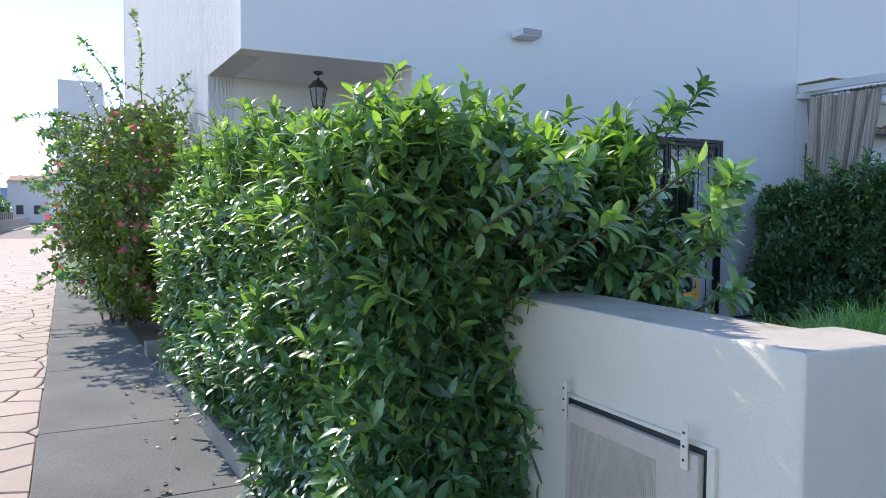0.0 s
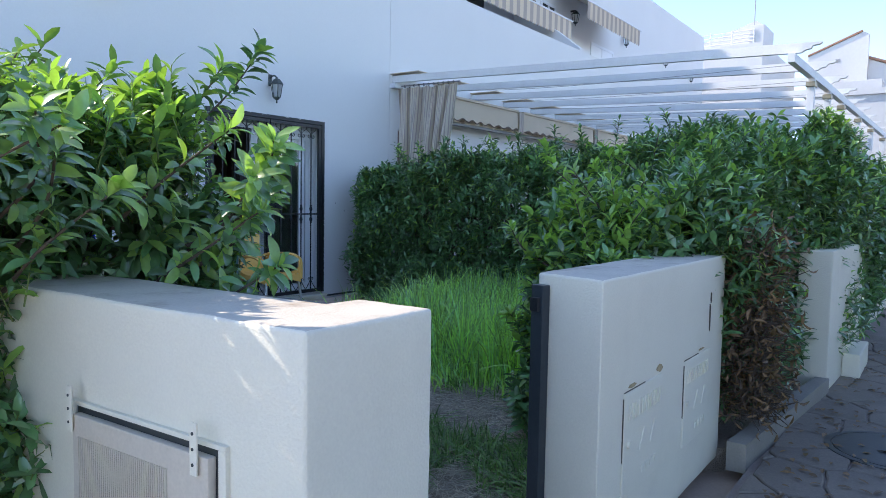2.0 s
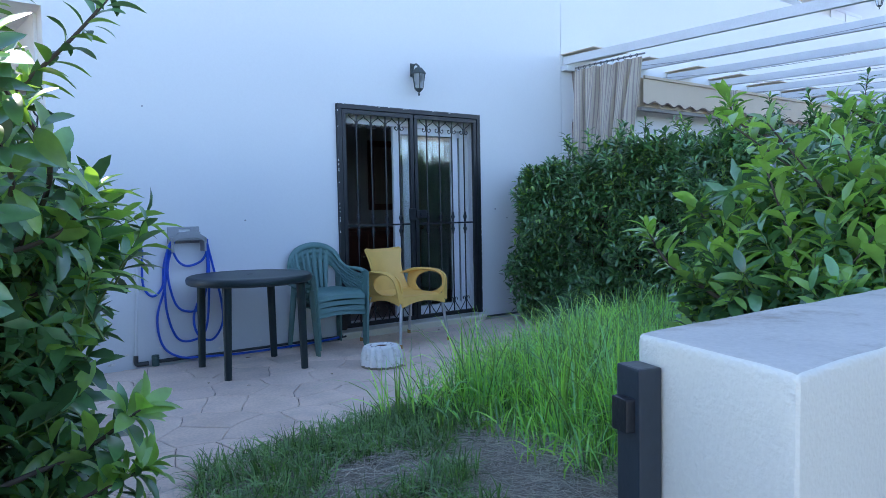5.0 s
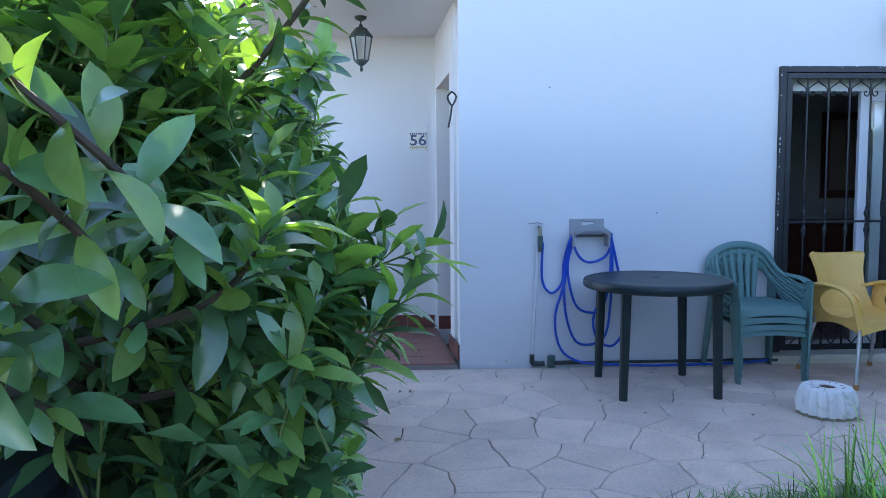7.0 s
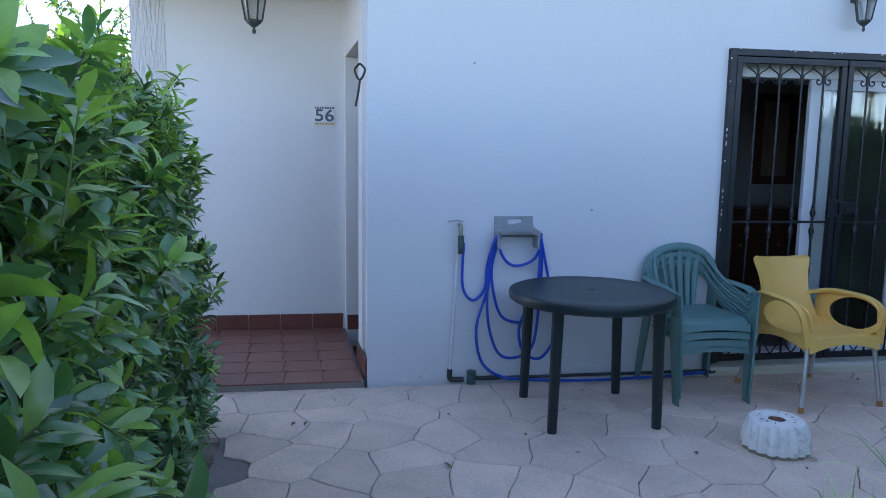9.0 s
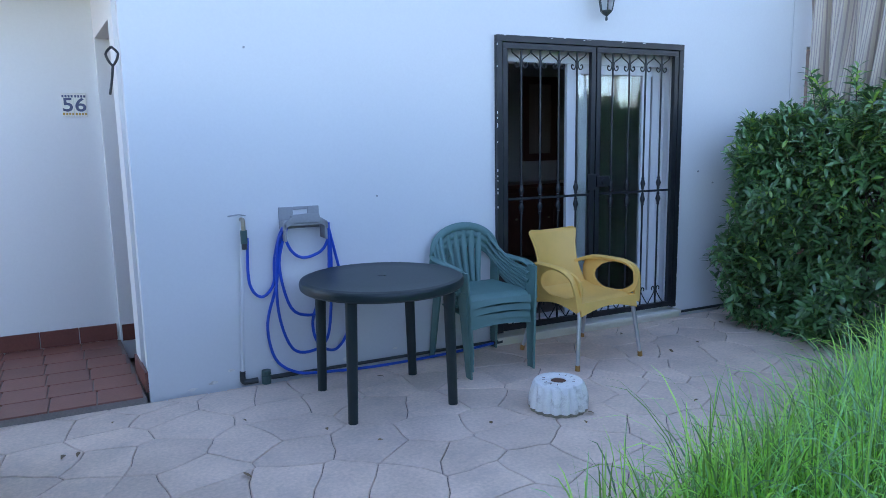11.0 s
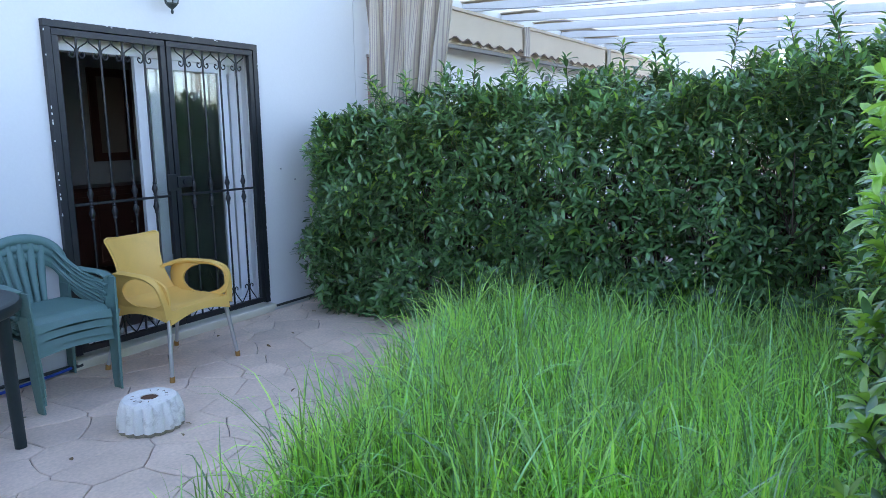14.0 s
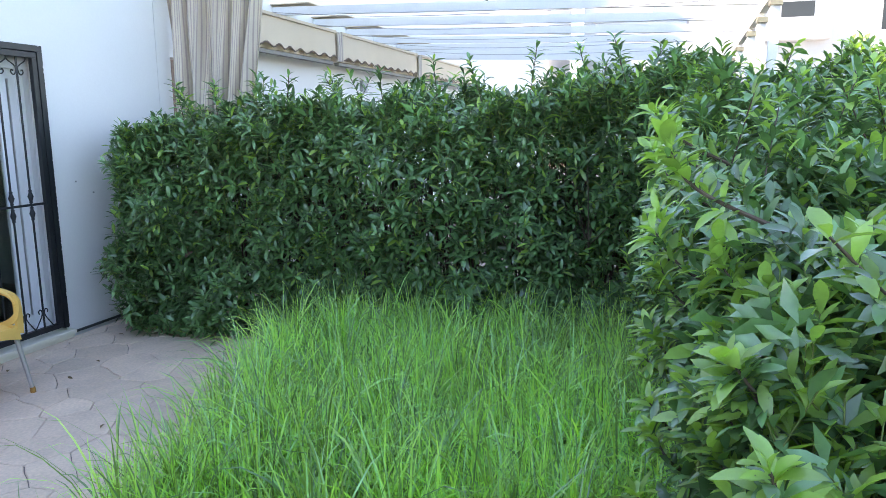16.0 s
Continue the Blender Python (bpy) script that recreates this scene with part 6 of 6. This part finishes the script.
h = house(30.2, 38, 1.6, 4.8, 5.4, "white low house front along the street", [])
hedge("shrub_row", "green shrubs across the street, mirrored in the glass", 61, (-2.0, -7.0), (16.0, -8.0), 1.6, 1.6, 2.6, 3.0, zlo=0.3, density=22, leaf=0.30, lw=0.12, young=0.3, rough=0.4, spikes=20, inner=0.5, spike_h=0.8, simple=True)

# flaked paint at the foot of the house front
rr = random.Random(21)
for x, z, w in ((3.16, 0.11, 0.03), (3.42, 0.14, 0.025), (3.05, 0.05, 0.03), (3.9, 0.07, 0.035), (4.25, 0.09, 0.02), (2.93, 0.03, 0.03)):
    bm = bmesh.new()
    pts = [(x + w * math.cos(a) * rr.uniform(0.5, 1.1), FY - 0.0025, z + w * 0.45 * math.sin(a) * rr.uniform(0.4, 1.1)) for a in np.linspace(0, 6.28, 11)[:-1]]
    f = bm.faces.new([bm.verts.new(p) for p in pts])
    q = bmesh.ops.extrude_face_region(bm, geom=[f])
    bmesh.ops.translate(bm, verts=[v for v in q["geom"] if isinstance(v, bmesh.types.BMVert)], vec=(0, 0.0045, 0))
    bmesh.ops.recalc_face_normals(bm, faces=bm.faces)
    part("flaked_patch", bm, M_CONC, wall_front)
for x, z in ((4.15, 1.14), (3.35, 2.05), (7.15, 1.10), (6.98, 1.2)):
    part("screw", cyl(bmesh.new(), (x, FY - 0.008, z), (x, FY, z), 0.007, seg=8), M_GREY, wall_front)

h = house(40, 52, -13, 0.6, 8.6, "white apartment block beyond the street", [(42, 50, -12, -6, 11.0)])
add_windows(h, "w", [(-5.2, -4.0, 2.6, 4.0), (-2.0, -0.8, 2.6, 4.0), (2.0, 3.4, 2.6, 4.0), (-5.2, -4.0, 5.8, 7.2), (-2.0, -0.8, 5.8, 7.2), (2.0, 3.4, 5.8, 7.2)], 6.0)
for z in (2.2, 5.4):
    part("balcony", boxes((-6.9, -6.0, 1.4, 4.2, z, z + 1.0)), M_FAR_WALL, h)

# ---- patio of irregular stamped stones ----


def clip(poly, nx, ny, d):
    """The part of a plan polygon with nx*x + ny*y <= d."""
    out = []
    for i, p in enumerate(poly):
        q = poly[(i + 1) % len(poly)]
        a, b = nx * p[0] + ny * p[1] - d, nx * q[0] + ny * q[1] - d
        if a <= 0:
            out.append(p)
        if (a < 0 < b) or (b < 0 < a):
            f = a / (a - b)
            out.append((p[0] + (q[0] - p[0]) * f, p[1] + (q[1] - p[1]) * f))
    return out


def inside(p, poly):
    r = False
    for i, a in enumerate(poly):
        b = poly[i - 1]
        if (a[1] > p[1]) != (b[1] > p[1]) and p[0] < (b[0] - a[0]) * (p[1] - a[1]) / (b[1] - a[1]) + a[0]:
            r = not r
    return r


def crazy_cells(region, size, seed, gap):
    """Irregular stones that fill a plan polygon: jittered honeycomb cells with a joint between them."""
    rng = random.Random(seed)
    xs, ys = [p[0] for p in region], [p[1] for p in region]
    seeds = []
    j = 0
    y = min(ys) - size
    while y < max(ys) + size:
        x = min(xs) - size + (j % 2) * size / 2
        while x < max(xs) + size:
            seeds.append((x + rng.uniform(-0.36, 0.36) * size, y + rng.uniform(-0.36, 0.36) * size))
            x += size
        y += size * 0.87
        j += 1
    grid = {}
    for s in seeds:
        grid.setdefault((int(s[0] // size), int(s[1] // size)), []).append(s)
    cells = []
    for s in seeds:
        if not inside(s, region):
            continue
        c = [(s[0] - size * 2, s[1] - size * 2), (s[0] + size * 2, s[1] - size * 2), (s[0] + size * 2, s[1] + size * 2), (s[0] - size * 2, s[1] + size * 2)]
        gx, gy = int(s[0] // size), int(s[1] // size)
        for ix in range(gx - 2, gx + 3):
            for iy in range(gy - 2, gy + 3):
                for o in grid.get((ix, iy), ()):
                    if o is s:
                        continue
                    dx, dy = o[0] - s[0], o[1] - s[1]
                    ln = math.hypot(dx, dy)
                    c = clip(c, dx / ln, dy / ln, (dx * (o[0] + s[0]) + dy * (o[1] + s[1])) / 2 / ln - gap / 2)
        if len(c) > 2:
            fine = []
            for i, p in enumerate(c):
                q = c[(i + 1) % len(c)]
                k = 3 if math.dist(p, q) > 0.12 else 1
                for f in range(k):
                    a = Vector((p[0] + (q[0] - p[0]) * f / k, p[1] + (q[1] - p[1]) * f / k, 0.3))
                    w = noise.noise_vector(a * 6.0) * 0.03
                    fine.append((a.x + w.x, a.y + w.y))
            cells.append((s, fine))
    return cells


def stone(bm, s, c, z0, z1, bev):
    n = len(c)
    lo = [bm.verts.new((p[0], p[1], z0)) for p in c]
    hi = [bm.verts.new((p[0], p[1], z1 - bev)) for p in c]
    tp = []
    for p in c:
        d = math.hypot(p[0] - s[0], p[1] - s[1]) or 1
        f = 1 - bev * 1.6 / d
        tp.append(bm.verts.new((s[0] + (p[0] - s[0]) * f, s[1] + (p[1] - s[1]) * f, z1)))
    bm.faces.new(tp)
    for i in range(n):
        k = (i + 1) % n
        bm.faces.new((lo[i], lo[k], hi[k], hi[i]))
        bm.faces.new((hi[i], hi[k], tp[k], tp[i]))


PATIO = [(1.9, 1.5), (2.66, 1.5), (2.58, 3.3), (2.9, 4.1), (3.9, 4.3), (5.1, 4.2), (6.4, 4.6), (7.5, 4.95), (7.9, 5.2), (7.9, FY - 0.02), (west(FY), FY - 0.05), (1.2, 6.1), (1.9, 6.0)]
PATIO_OUT = [p if p[1] < 6.5 else (p[0], FY + 0.35) for p in PATIO]
patio = tagged(link("patio_floor", prism(bmesh.new(), PATIO, -0.15, -0.012), M_JOINT), "patio of irregular stamped stones", "patio", kind="structure")
for s, c in crazy_cells(PATIO_OUT, 0.335, 5, 0.005):
    for nx, ny, d in ((0, 1, FY - 0.03),):
        c = clip(c, nx, ny, d)
    if len(c) < 3:
        continue
    bm = bmesh.new()
    stone(bm, s, c, -0.03, random.Random(int(s[0] * 1000)).uniform(-0.0015, 0.001), 0.0035)
    part("stone", bm, M_STONE, patio)

# ---- street and pavement ----
street = tagged(link("street", prism(bmesh.new(), [(-9, -8), (sx(-8), -8), (sx(60), 60), (-14, 60)], -0.15, GZ - 0.020), M_JOINT), "pinkish stamped street paving", "road", kind="structure")
cells = crazy_cells([(-6.0, -6.0), (sx(-6.0) + 0.5, -6.0), (sx(40) + 0.5, 40), (-8.0, 40)], 0.40, 8, 0.012)
rest = bmesh.new()
count = 0
for s, c in cells:
    dx = math.hypot(1, K * 0.72)
    c = clip(c, 1 / dx, -K * 0.72 / dx, (sx(0)) / dx)
    if len(c) < 3:
        continue
    if 3.0 < s[1] < 12 and s[0] > -3.2 and count < 290:
        bm = bmesh.new()
        stone(bm, s, c, GZ - 0.04, GZ, 0.006)
        part("stone", bm, M_STREET, street)
        count += 1
    else:
        stone(rest, s, c, GZ - 0.04, GZ, 0.006)
part("far_stones", rest, M_STREET, street)["kind"] = "stuff"
pv = tagged(link("pavement", prism(bmesh.new(), [(sx(-3), -3), (9, -3), (9, 0.98), (1.8, 1.02), (kx(2), 2), (kx(17), 17), (sx(17), 17)], -0.15, GZ - 0.016), M_JOINT), "rough grey concrete pavement", "pavement", kind="structure")
ys = [2.3, 3.75, 5.05, 6.9, 8.9, 11.0, 13.4, 16.8]
for y0, y1 in zip(ys, ys[1:]):
    bm = bmesh.new()
    prism(bm, [(sx(y0) + 0.01, y0 + 0.006), (kx(y0) - 0.004, y0 + 0.02), (kx(y1) - 0.004, y1 + 0.008), (sx(y1) + 0.01, y1 - 0.006)], GZ - 0.03, GZ)
    part("slab", bm, M_PAVE, pv)
bm = bmesh.new()
prism(bm, [(sx(-2.5), -2.5), (1.9, -2.5), (1.9, 1.01), (kx(2.2), 2.2), (sx(2.2), 2.28)], GZ - 0.03, GZ)
part("slab", bm, M_PAVE, pv)
for s, c in crazy_cells([(1.95, -1.6), (8.9, -1.6), (8.9, 1.4), (1.95, 1.4)], 0.42, 17, 0.012):
    c = clip(clip(clip(c, 0, 1, 1.0), -1, 0, -1.92), 0, -1, 1.5)
    if len(c) > 2:
        bm = bmesh.new()
        stone(bm, s, c, GZ - 0.03, GZ, 0.006)
        part("stone", bm, M_PAVE2, pv)
